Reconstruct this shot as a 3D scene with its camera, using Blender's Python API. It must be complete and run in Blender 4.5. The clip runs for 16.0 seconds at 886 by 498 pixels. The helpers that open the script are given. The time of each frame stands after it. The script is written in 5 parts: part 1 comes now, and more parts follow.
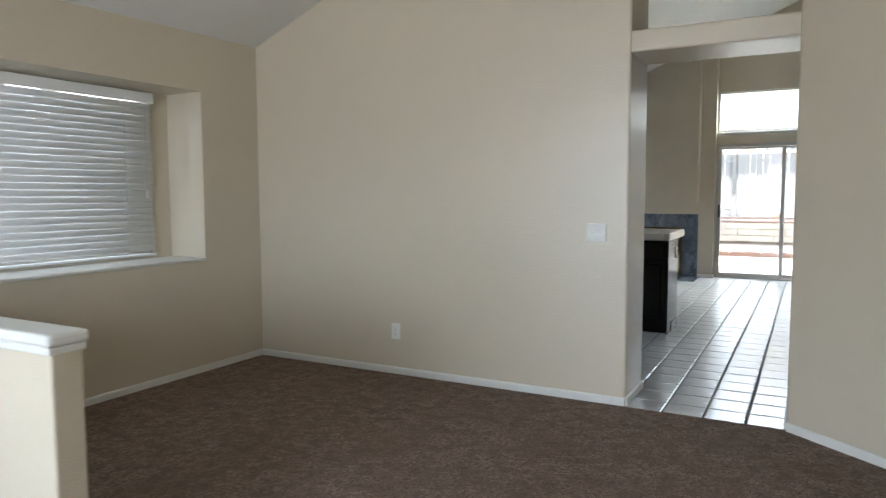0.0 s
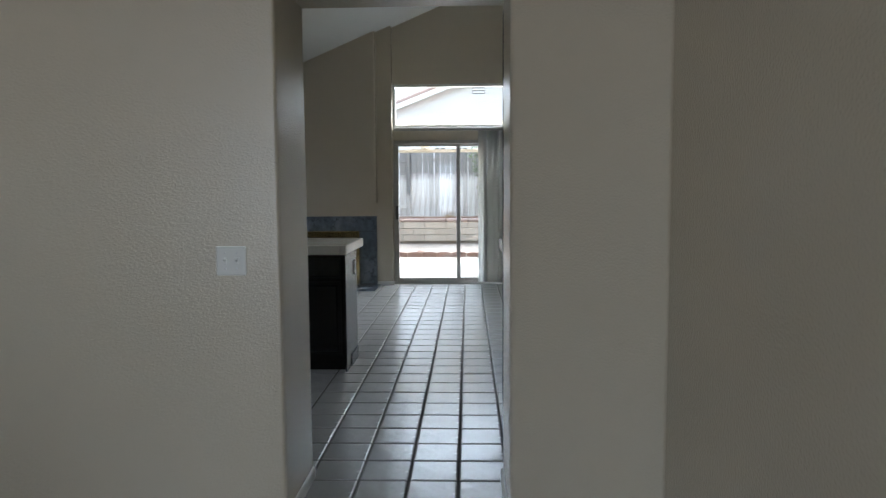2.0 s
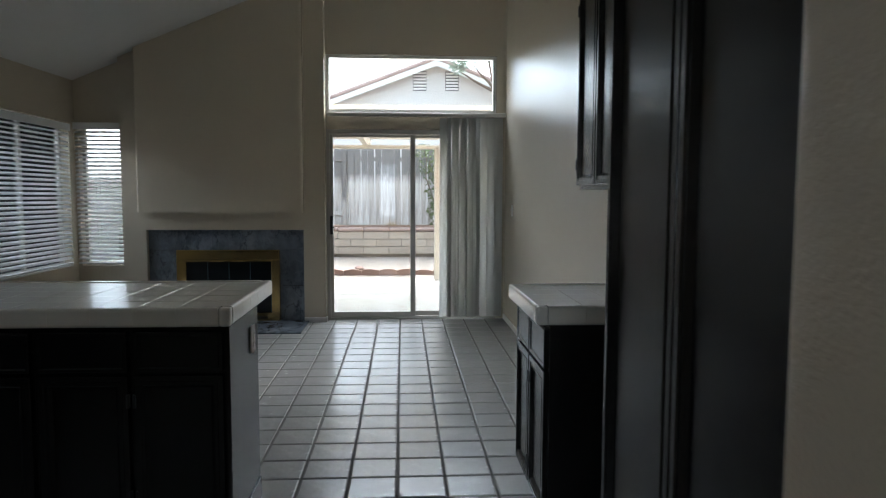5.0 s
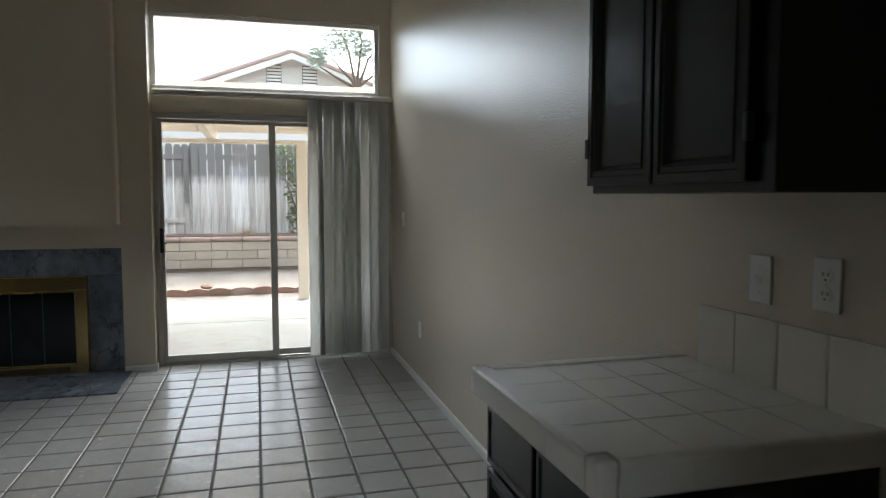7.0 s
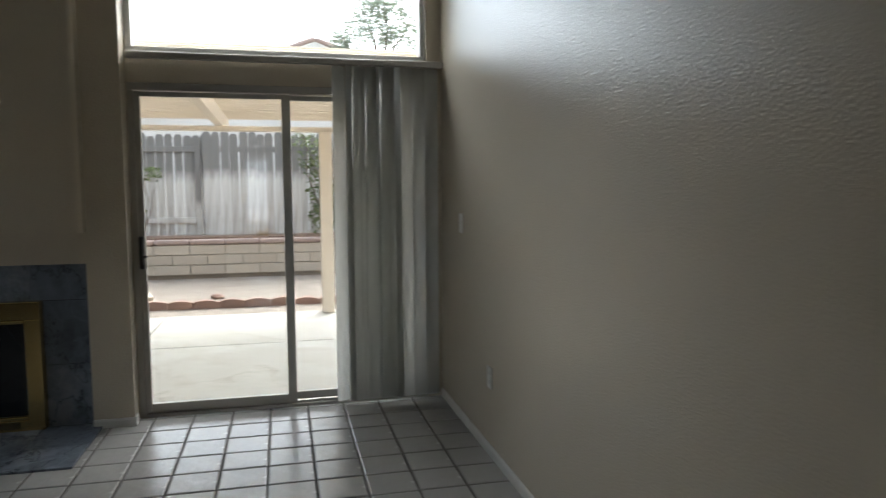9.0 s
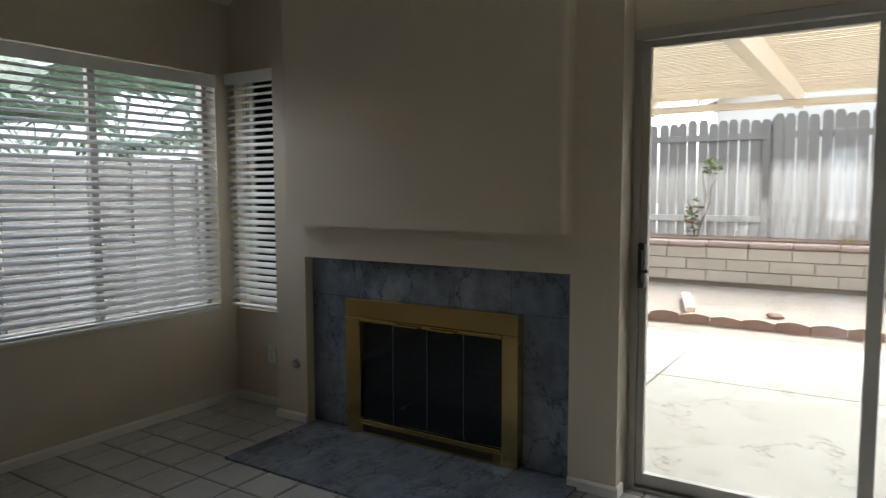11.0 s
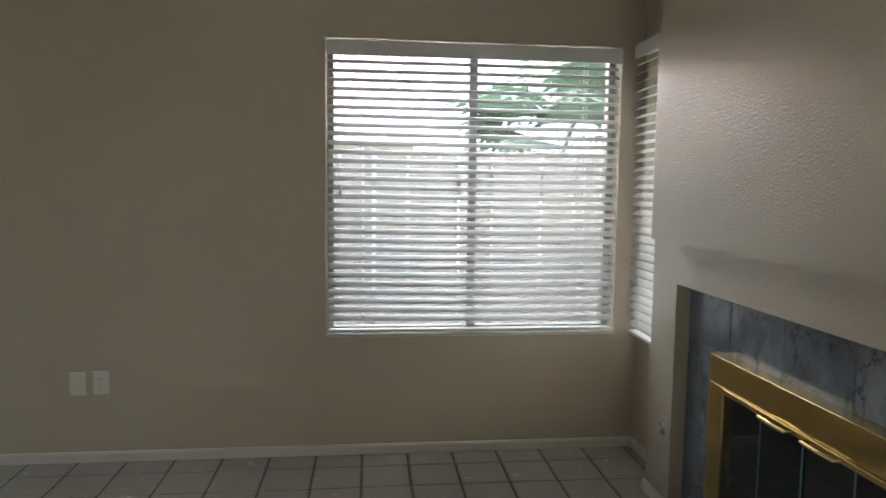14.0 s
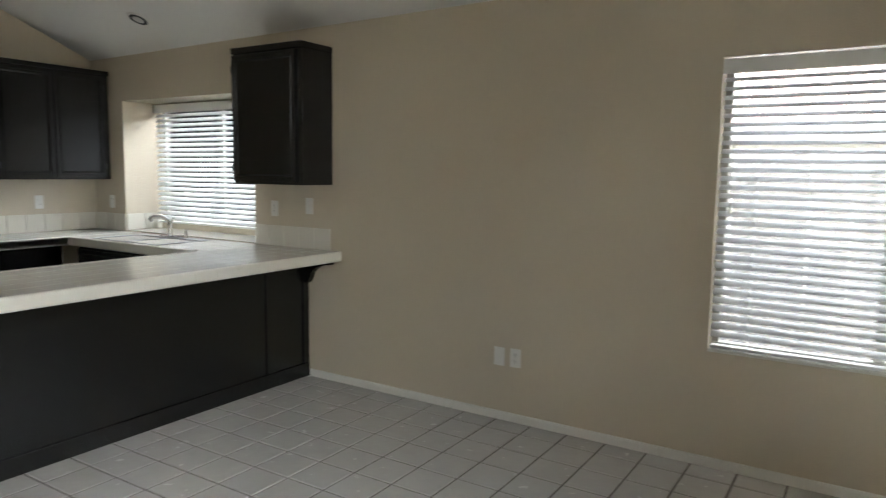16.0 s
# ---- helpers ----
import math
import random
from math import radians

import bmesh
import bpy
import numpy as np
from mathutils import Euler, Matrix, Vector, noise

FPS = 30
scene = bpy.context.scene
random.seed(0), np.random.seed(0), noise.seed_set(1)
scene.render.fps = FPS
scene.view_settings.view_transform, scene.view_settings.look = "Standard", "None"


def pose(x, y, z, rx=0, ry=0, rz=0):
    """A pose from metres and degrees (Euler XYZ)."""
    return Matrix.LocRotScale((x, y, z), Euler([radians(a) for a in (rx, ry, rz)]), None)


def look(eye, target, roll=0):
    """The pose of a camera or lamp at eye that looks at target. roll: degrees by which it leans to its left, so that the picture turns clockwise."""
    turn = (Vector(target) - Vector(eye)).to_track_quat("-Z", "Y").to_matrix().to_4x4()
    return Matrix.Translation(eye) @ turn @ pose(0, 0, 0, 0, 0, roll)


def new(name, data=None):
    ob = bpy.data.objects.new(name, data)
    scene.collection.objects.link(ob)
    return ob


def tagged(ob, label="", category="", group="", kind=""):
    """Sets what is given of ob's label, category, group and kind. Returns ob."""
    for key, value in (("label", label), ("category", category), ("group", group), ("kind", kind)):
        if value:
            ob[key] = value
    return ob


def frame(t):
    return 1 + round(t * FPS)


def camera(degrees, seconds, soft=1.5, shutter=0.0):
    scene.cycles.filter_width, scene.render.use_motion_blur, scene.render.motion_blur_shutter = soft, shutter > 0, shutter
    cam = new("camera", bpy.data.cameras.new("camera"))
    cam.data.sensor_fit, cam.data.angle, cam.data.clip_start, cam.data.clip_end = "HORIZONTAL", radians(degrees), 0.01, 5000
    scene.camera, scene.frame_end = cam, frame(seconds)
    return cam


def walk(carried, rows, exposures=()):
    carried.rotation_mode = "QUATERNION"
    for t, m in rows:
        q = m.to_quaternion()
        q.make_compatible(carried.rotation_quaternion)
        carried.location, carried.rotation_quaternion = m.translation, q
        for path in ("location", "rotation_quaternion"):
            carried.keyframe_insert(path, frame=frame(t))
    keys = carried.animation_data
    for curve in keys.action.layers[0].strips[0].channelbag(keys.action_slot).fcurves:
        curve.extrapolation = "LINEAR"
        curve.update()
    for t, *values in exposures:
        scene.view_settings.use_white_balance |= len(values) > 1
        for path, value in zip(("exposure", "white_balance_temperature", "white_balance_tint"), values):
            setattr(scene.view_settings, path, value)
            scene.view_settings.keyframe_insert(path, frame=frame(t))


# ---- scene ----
cam = camera(66.0, 16.0, soft=1.2, shutter=0.3)

PATH = [
    (0, (-0.151, -0.66, 1.305), (-1.097, 1.095, 1.145), -0.2),
    (0.5, (-0.234, -0.262, 1.293), (-0.99, 1.583, 1.132), 0.0),
    (1, (-0.291, 0.096, 1.305), (-0.733, 2.039, 1.136), -0.1),
    (1.5, (-0.319, 0.49, 1.314), (-0.56, 2.468, 1.144), -0.2),
    (2, (-0.388, 0.875, 1.328), (-0.462, 2.866, 1.16), -0.4),
    (2.5, (-0.423, 1.303, 1.314), (-0.359, 3.295, 1.146), -0.4),
    (3, (-0.473, 1.658, 1.312), (-0.381, 3.649, 1.147), -0.5),
    (3.5, (-0.533, 2.047, 1.343), (-0.419, 4.037, 1.18), -0.0),
    (5.8, (-0.679, 3.855, 1.372), (-0.556, 5.845, 1.216), 0.3),
    (6, (-0.686, 4.001, 1.376), (-0.45, 5.981, 1.223), 0.4),
    (6.5, (-0.659, 4.387, 1.372), (-0.181, 6.324, 1.227), 0.0),
    (7, (-0.664, 4.773, 1.376), (-0.139, 6.697, 1.225), -0.0),
    (7.5, (-0.624, 5.188, 1.37), (-0.004, 7.084, 1.217), -0.1),
    (8, (-0.604, 5.543, 1.372), (0.028, 7.435, 1.227), 0.2),
    (8.5, (-0.593, 5.875, 1.39), (0.000, 7.78, 1.242), 0.0),
    (9, (-0.570, 6.207, 1.385), (-0.112, 8.146, 1.219), -0.4),
    (9.5, (-0.548, 6.606, 1.362), (-0.556, 8.600, 1.206), -0.2),
    (10, (-0.519, 6.975, 1.287), (-0.913, 8.932, 1.166), -0.3),
    (10.2, (-0.508, 7.124, 1.312), (-1.073, 9.038, 1.179), -0.4),
    (12.3, (-0.561, 8.421, 1.373), (-2.092, 9.699, 1.221), 1.1),
    (12.5, (-0.553, 8.536, 1.367), (-2.144, 9.737, 1.215), 1.0),
    (13, (-0.541, 8.795, 1.355), (-2.302, 9.728, 1.193), 0.8),
    (13.5, (-0.628, 9.042, 1.35), (-2.537, 9.618, 1.194), 1.2),
    (14, (-0.645, 9.268, 1.379), (-2.624, 9.484, 1.193), 0.7),
    (14.5, (-0.645, 9.451, 1.374), (-2.628, 9.262, 1.198), 1.0),
    (15, (-0.64, 9.588, 1.388), (-2.583, 9.149, 1.212), 1.0),
    (15.5, (-0.580, 9.720, 1.412), (-2.410, 8.936, 1.222), 1.1),
    (16, (-0.437, 9.738, 1.506), (-2.114, 8.675, 1.282), 0.8),
]
EXPO = [(0.0, 4.4, 5600, 8), (0.5, 4.0, 5550, 8), (1.0, 3.6, 5500, 8), (2.0, 3.3, 5450, 8), (3.5, 2.95, 5450, 8), (6.0, 3.05, 5750, 8), (8.0, 2.6, 5900, 9), (10.0, 2.6, 6050, 9), (12.3, 3.9, 6050, 9), (13.0, 4.0, 6050, 10), (14.0, 3.85, 6150, 10), (14.5, 3.7, 6150, 10), (15.2, 3.8, 6150, 10), (16.0, 4.4, 6100, 10)]
walk(cam, [(t, look(eye, target, roll)) for t, eye, target, roll in PATH], EXPO)

# ---- world and light ----
world = bpy.data.worlds.new("sky")
scene.world = world
world.use_nodes = True
wn, wl = world.node_tree.nodes, world.node_tree.links
wn.clear()
sky = wn.new("ShaderNodeTexSky")
sky.sky_type = "NISHITA"
sky.sun_disc = False
sky.sun_elevation, sky.sun_rotation = radians(50), radians(27)
sky.air_density, sky.dust_density, sky.ozone_density = 1.0, 5.0, 1.0
wbg = wn.new("ShaderNodeBackground")
wbg.inputs["Strength"].default_value = 0.15
wout = wn.new("ShaderNodeOutputWorld")
# high haze takes most of the blue out of the sky
haze = wn.new("ShaderNodeHueSaturation")
haze.inputs["Saturation"].default_value = 0.35
wl.new(sky.outputs[0], haze.inputs["Color"])
wl.new(haze.outputs[0], wbg.inputs["Color"])
wl.new(wbg.outputs[0], wout.inputs["Surface"])

sun = new("sun", bpy.data.lights.new("sun", "SUN"))
sun.data.energy, sun.data.angle, sun.data.color = 0.5, radians(25), (1.0, 0.96, 0.9)
# hazy sun, high over the garden
sun.matrix_world = look((20 * math.sin(radians(27)), 20 * math.cos(radians(27)), 20 * math.tan(radians(50))), (0, 0, 0))


WX = -4.065            # inner face of the west wall


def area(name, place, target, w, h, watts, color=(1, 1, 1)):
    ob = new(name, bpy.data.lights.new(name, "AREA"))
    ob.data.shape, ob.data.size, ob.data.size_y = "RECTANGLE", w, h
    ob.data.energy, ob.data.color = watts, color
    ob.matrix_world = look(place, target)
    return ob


# daylight in the openings of the living room behind the start of the walk
area("window_light", (-1.9, -3.08, 1.45), (-1.9, 0, 1.2), 2.0, 1.5, 4.4, (0.92, 0.97, 1.0))
# added lamps out of view above the side-yard windows, standing in for sky light
area("nook_fill_lamp", (WX - 1.05, 1.75, 2.5), (WX - 0.2, 1.75, 1.45), 1.95, 0.8, 1.2, (0.95, 0.98, 1.0))
area("sink_fill_lamp", (WX - 1.05, 4.90, 2.5), (WX - 0.2, 4.90, 1.5), 1.6, 0.8, 6.5, (0.95, 0.98, 1.0))
area("family_fill_lamp", (WX - 0.95, 9.80, 2.55), (WX, 9.80, 1.3), 1.5, 0.8, 4.0, (0.95, 0.98, 1.0))
# added lamp out of view over the patio cover, extra sky light through transom
area("sky_fill_lamp", (-0.55, 11.75, 3.75), (-0.9, 8.6, 1.2), 2.4, 1.3, 20, (0.95, 0.98, 1.0))

# ---- materials ----


class Mat:
    """A small node material: principled shader with noise-driven colour and bump."""

    def __init__(self, name, color, rough=0.5, metal=0.0, spec=0.5):
        self.m = bpy.data.materials.new(name)
        self.m.use_nodes = True
        self.n, self.l = self.m.node_tree.nodes, self.m.node_tree.links
        self.p = self.n["Principled BSDF"]
        self.out = self.n["Material Output"]
        self.p.inputs["Base Color"].default_value = (*color, 1)
        self.p.inputs["Roughness"].default_value = rough
        self.p.inputs["Metallic"].default_value = metal
        self.p.inputs["Specular IOR Level"].default_value = spec
        self.co = self.n.new("ShaderNodeTexCoord").outputs["Object"]
        self.col = None
        self.height = None
        self.base = color

    def scaled(self, sx, sy, sz):
        mp = self.n.new("ShaderNodeMapping")
        mp.inputs["Scale"].default_value = (sx, sy, sz)
        self.l.new(self.co, mp.inputs["Vector"])
        return mp.outputs[0]

    def noise(self, scale, detail=3.0, rough=0.55, co=None):
        t = self.n.new("ShaderNodeTexNoise")
        t.inputs["Scale"].default_value, t.inputs["Detail"].default_value, t.inputs["Roughness"].default_value = scale, detail, rough
        self.l.new(co or self.co, t.inputs["Vector"])
        return t.outputs["Fac"]

    def ramp(self, fac, lo, hi):
        r = self.n.new("ShaderNodeMapRange")
        r.inputs["From Min"].default_value, r.inputs["From Max"].default_value = lo, hi
        self.l.new(fac, r.inputs["Value"])
        return r.outputs[0]

    def band(self, fac, centre, width):
        s = self.n.new("ShaderNodeMath")
        s.operation = "SUBTRACT"
        s.inputs[1].default_value = centre
        self.l.new(fac, s.inputs[0])
        a = self.n.new("ShaderNodeMath")
        a.operation = "ABSOLUTE"
        self.l.new(s.outputs[0], a.inputs[0])
        return self.ramp(a.outputs[0], width, 0.0)

    def mix(self, fac, color, amount=1.0):
        x = self.n.new("ShaderNodeMix")
        x.data_type = "RGBA"
        if self.col is None:
            x.inputs["A"].default_value = (*self.base, 1)
        else:
            self.l.new(self.col, x.inputs["A"])
        x.inputs["B"].default_value = (*color, 1)
        if amount != 1.0:
            k = self.n.new("ShaderNodeMath")
            k.operation = "MULTIPLY"
            k.inputs[1].default_value = amount
            self.l.new(fac, k.inputs[0])
            fac = k.outputs[0]
        self.l.new(fac, x.inputs["Factor"])
        self.col = x.outputs["Result"]
        self.l.new(self.col, self.p.inputs["Base Color"])
        return self

    def random(self, kind="object"):
        if kind == "object":
            return self.n.new("ShaderNodeObjectInfo").outputs["Random"]
        return self.n.new("ShaderNodeNewGeometry").outputs["Random Per Island"]

    def bump(self, fac, distance, strength=1.0):
        b = self.n.new("ShaderNodeBump")
        b.inputs["Distance"].default_value, b.inputs["Strength"].default_value = distance, strength
        self.l.new(fac, b.inputs["Height"])
        if self.height:
            self.l.new(self.height, b.inputs["Normal"])
        self.height = b.outputs[0]
        self.l.new(self.height, self.p.inputs["Normal"])
        return self

    def rough(self, fac, lo, hi):
        r = self.n.new("ShaderNodeMapRange")
        r.inputs["To Min"].default_value, r.inputs["To Max"].default_value = lo, hi
        self.l.new(fac, r.inputs["Value"])
        self.l.new(r.outputs[0], self.p.inputs["Roughness"])
        return self

    def translucent(self, color, amount):
        t = self.n.new("ShaderNodeBsdfTranslucent")
        t.inputs["Color"].default_value = (*color, 1)
        x = self.n.new("ShaderNodeMixShader")
        x.inputs[0].default_value = amount
        self.l.new(self.p.outputs[0], x.inputs[1])
        self.l.new(t.outputs[0], x.inputs[2])
        self.l.new(x.outputs[0], self.out.inputs["Surface"])
        return self


def make_wall_paint(name, color, rough, bump=0.0012, spec=0.5):
    m = Mat(name, color, rough, spec=spec)
    orange = m.ramp(m.noise(120, 2.5, 0.5), 0.36, 0.70)
    m.mix(m.noise(1.3, 3), tuple(c * 0.93 for c in color), 0.8)
    m.mix(m.ramp(m.noise(9, 4), 0.55, 0.8), tuple(c * 0.9 for c in color), 0.25)
    return m.bump(orange, bump, 0.8).m


WALL = make_wall_paint("beige_wall_paint", (0.645, 0.57, 0.44), 0.2, bump=0.001, spec=0.8)
CEIL = make_wall_paint("white_ceiling_paint", (0.80, 0.79, 0.75), 0.7)
TRIM = Mat("white_trim_paint", (0.74, 0.73, 0.68), 0.4)
TRIM = TRIM.mix(TRIM.noise(30, 3), (0.66, 0.64, 0.58), 0.5).m

m = Mat("brown_carpet", (0.40, 0.295, 0.225), 0.95, spec=0.1)
m.mix(m.ramp(m.noise(150, 3, 0.7), 0.36, 0.62), (0.085, 0.062, 0.046))
m.mix(m.ramp(m.noise(48, 4, 0.75), 0.42, 0.68), (0.52, 0.385, 0.29), 0.75)
m.mix(m.ramp(m.noise(11, 3, 0.6), 0.42, 0.62), (0.16, 0.112, 0.08), 0.6)
m.mix(m.ramp(m.noise(3.2, 4, 0.65), 0.42, 0.66), (0.21, 0.15, 0.108), 0.5)
CARPET = m.bump(m.noise(170, 4, 0.7), 0.012, 1.0).bump(m.noise(40, 3), 0.012, 0.7).m


def make_floor_tile(name, kind):
    m = Mat(name, (0.48, 0.465, 0.435), 0.3)
    m.mix(m.ramp(m.noise(5, 4, 0.6), 0.3, 0.75), (0.42, 0.41, 0.39), 0.7)
    m.mix(m.ramp(m.noise(16, 4, 0.55), 0.4, 0.85), (0.51, 0.49, 0.455), 0.3)
    m.mix(m.random(kind), (0.45, 0.44, 0.42), 0.5)
    m.rough(m.noise(14, 4), 0.14, 0.34)
    return m.bump(m.noise(9, 2), 0.006, 0.7).bump(m.noise(60, 3), 0.0005, 0.5).m


TILE = make_floor_tile("grey_floor_tile", "object")
TILE_FAR = make_floor_tile("grey_floor_tile_joined", "island")
m = Mat("floor_grout", (0.15, 0.135, 0.118), 0.85)
GROUT = m.mix(m.noise(12, 4), (0.09, 0.082, 0.075)).bump(m.noise(220, 3), 0.001).m
m = Mat("cream_counter_tile", (0.74, 0.71, 0.63), 0.2)
CTILE = m.mix(m.noise(6, 3), (0.69, 0.66, 0.58), 0.6).bump(m.noise(25, 2), 0.0008, 0.5).m
CGROUT = Mat("counter_grout", (0.44, 0.41, 0.35), 0.85).m
m = Mat("dark_cabinet_paint", (0.006, 0.0058, 0.0056), 0.27, spec=0.42)
m.mix(m.ramp(m.noise(1.0, 4, 0.6, m.scaled(60, 60, 4)), 0.4, 0.75), (0.010, 0.0092, 0.0084), 0.8)
CAB = m.bump(m.noise(1.0, 3, 0.6, m.scaled(220, 220, 14)), 0.0008, 0.5).m
m = Mat("grey_blue_marble", (0.19, 0.215, 0.25), 0.14)
m.mix(m.ramp(m.noise(3.0, 5, 0.6, m.scaled(1.0, 1.0, 1.6)), 0.46, 0.66), (0.085, 0.10, 0.125), 0.9)
m.mix(m.ramp(m.noise(2.6, 7, 0.7), 0.50, 0.62), (0.32, 0.355, 0.40), 0.8)
m.mix(m.band(m.noise(2.4, 6, 0.62, m.scaled(1.5, 1.0, 0.8)), 0.5, 0.014), (0.045, 0.055, 0.07), 0.9)
vein = m.n.new("ShaderNodeTexWave")
vein.inputs["Scale"].default_value, vein.inputs["Distortion"].default_value = 1.6, 16.0
vein.inputs["Detail"].default_value, vein.inputs["Detail Scale"].default_value = 4.0, 1.6
m.l.new(m.co, vein.inputs["Vector"])
m.mix(m.ramp(vein.outputs["Fac"], 0.93, 1.0), (0.33, 0.37, 0.42), 0.25)
m.mix(m.ramp(m.noise(6, 5, 0.6, m.scaled(1.6, 1.0, 0.7)), 0.48, 0.70), (0.34, 0.38, 0.43), 0.5)
MARBLE = m.mix(m.random(), (0.15, 0.175, 0.215), 0.5).m
m = Mat("polished_brass", (0.70, 0.53, 0.23), 0.2, 1.0)
BRASS = m.mix(m.noise(5, 3), (0.55, 0.40, 0.16), 0.5).rough(m.noise(6, 3), 0.14, 0.26).m
BLACK = Mat("black_iron", (0.012, 0.012, 0.012), 0.55).m
SOOT = Mat("sooty_firebox", (0.02, 0.018, 0.016), 0.9).m
GLASSEDGE = Mat("green_glass_edge", (0.14, 0.25, 0.28), 0.2).m
DARKGLASS = Mat("smoked_fireplace_glass", (0.012, 0.014, 0.016), 0.04).m
CHROME = Mat("chrome", (0.75, 0.75, 0.76), 0.12, 1.0).m
m = Mat("stainless_steel", (0.62, 0.62, 0.62), 0.28, 1.0)
STEEL = m.rough(m.noise(40, 3), 0.2, 0.38).m
# sink steel darker than STEEL: shade inside the bowls is put into the colour
m = Mat("shade_darkened_steel", (0.40, 0.40, 0.40), 0.34, 1.0)
BOWL = m.rough(m.noise(30, 3), 0.26, 0.44).m
m = Mat("aluminium_frame", (0.52, 0.50, 0.45), 0.42, 0.55)
ALU = m.mix(m.noise(18, 4), (0.42, 0.40, 0.36), 0.6).m
DARKALU = Mat("dark_bronze_frame", (0.09, 0.085, 0.08), 0.45, 0.4).m
m = Mat("white_blind_slat", (0.86, 0.86, 0.85), 0.42)
SLAT = m.mix(m.noise(8, 2), (0.72, 0.72, 0.70), 0.4).translucent((0.88, 0.88, 0.88), 0.32).m
m = Mat("white_closed_blind_slat", (0.80, 0.80, 0.79), 0.42)
SLAT_CLOSED = m.mix(m.noise(8, 2), (0.70, 0.70, 0.68), 0.4).translucent((0.85, 0.83, 0.79), 0.10).m
m = Mat("vertical_blind_vinyl", (0.82, 0.82, 0.79), 0.5)
VANE = m.mix(m.noise(3, 3), (0.68, 0.68, 0.65), 0.5).translucent((0.9, 0.9, 0.87), 0.5).m
RAILWHITE = Mat("white_blind_rail", (0.84, 0.84, 0.82), 0.4).m
PLASTIC = Mat("white_plastic_plate", (0.76, 0.75, 0.70), 0.35).m
SLOT = Mat("dark_slot", (0.03, 0.03, 0.03), 0.6).m
RUBBER = Mat("black_handle", (0.015, 0.014, 0.013), 0.4).m
LAMPGLASS = Mat("dim_lamp_bulb", (0.55, 0.54, 0.5), 0.3).m

g = bpy.data.materials.new("window_glass")
g.use_nodes = True
gn, gl = g.node_tree.nodes, g.node_tree.links
gn.clear()
gt, gg, gm, go = gn.new("ShaderNodeBsdfTransparent"), gn.new("ShaderNodeBsdfGlossy"), gn.new("ShaderNodeMixShader"), gn.new("ShaderNodeOutputMaterial")
gt.inputs["Color"].default_value = (0.93, 0.95, 0.94, 1)
gg.inputs["Roughness"].default_value = 0.02
gf = gn.new("ShaderNodeFresnel")
gf.inputs["IOR"].default_value = 1.45
gl.new(gf.outputs[0], gm.inputs[0])
gl.new(gt.outputs[0], gm.inputs[1])
gl.new(gg.outputs[0], gm.inputs[2])
gl.new(gm.outputs[0], go.inputs["Surface"])
GLASS = g

m = Mat("patio_concrete", (0.36, 0.335, 0.29), 0.85)
m.mix(m.ramp(m.noise(1.2, 6, 0.65), 0.35, 0.75), (0.30, 0.275, 0.235))
m.mix(m.ramp(m.noise(4, 6, 0.7), 0.54, 0.70), (0.20, 0.18, 0.15), 0.5)
m.mix(m.band(m.noise(0.55, 6, 0.6), 0.5, 0.0035), (0.12, 0.10, 0.085), 0.7)
m.mix(m.ramp(m.noise(0.5, 3, 0.6, m.scaled(1, 3, 1)), 0.55, 0.68), (0.43, 0.41, 0.37), 0.6)
CONCRETE = m.bump(m.noise(60, 5), 0.004, 0.5).m
m = Mat("dry_dirt", (0.25, 0.21, 0.17), 0.95)
m.mix(m.ramp(m.noise(3, 6, 0.7), 0.35, 0.7), (0.19, 0.15, 0.115))
m.mix(m.ramp(m.noise(35, 4, 0.7), 0.52, 0.75), (0.34, 0.29, 0.24), 0.6)
DIRT = m.bump(m.noise(14, 6, 0.7), 0.05, 0.8).m
m = Mat("wood_chip_mulch", (0.30, 0.20, 0.14), 0.95)
MULCH = m.mix(m.ramp(m.noise(30, 5, 0.7), 0.4, 0.65), (0.14, 0.085, 0.06)).bump(m.noise(30, 5), 0.06).m


def make_masonry(name, a, b, kind="object"):
    m = Mat(name, a, 0.9)
    m.mix(m.random(kind), b, 0.8)
    m.mix(m.ramp(m.noise(16, 5, 0.7), 0.5, 0.8), tuple(c * 0.72 for c in a), 0.6)
    return m.bump(m.noise(70, 4, 0.7), 0.006, 0.8).m


BLOCK = make_masonry("tan_concrete_block", (0.44, 0.385, 0.315), (0.36, 0.31, 0.255))
CAPBRICK = make_masonry("red_cap_block", (0.34, 0.25, 0.21), (0.27, 0.20, 0.17))
EDGER = make_masonry("scalloped_edger", (0.27, 0.165, 0.125), (0.22, 0.14, 0.11))
MORTAR = Mat("block_joint", (0.20, 0.165, 0.13), 0.95).m
STUCCO = make_wall_paint("white_stucco", (0.66, 0.64, 0.60), 0.9, 0.006)
ROOF = make_masonry("clay_roof_tile", (0.40, 0.285, 0.24), (0.52, 0.42, 0.37), "island")


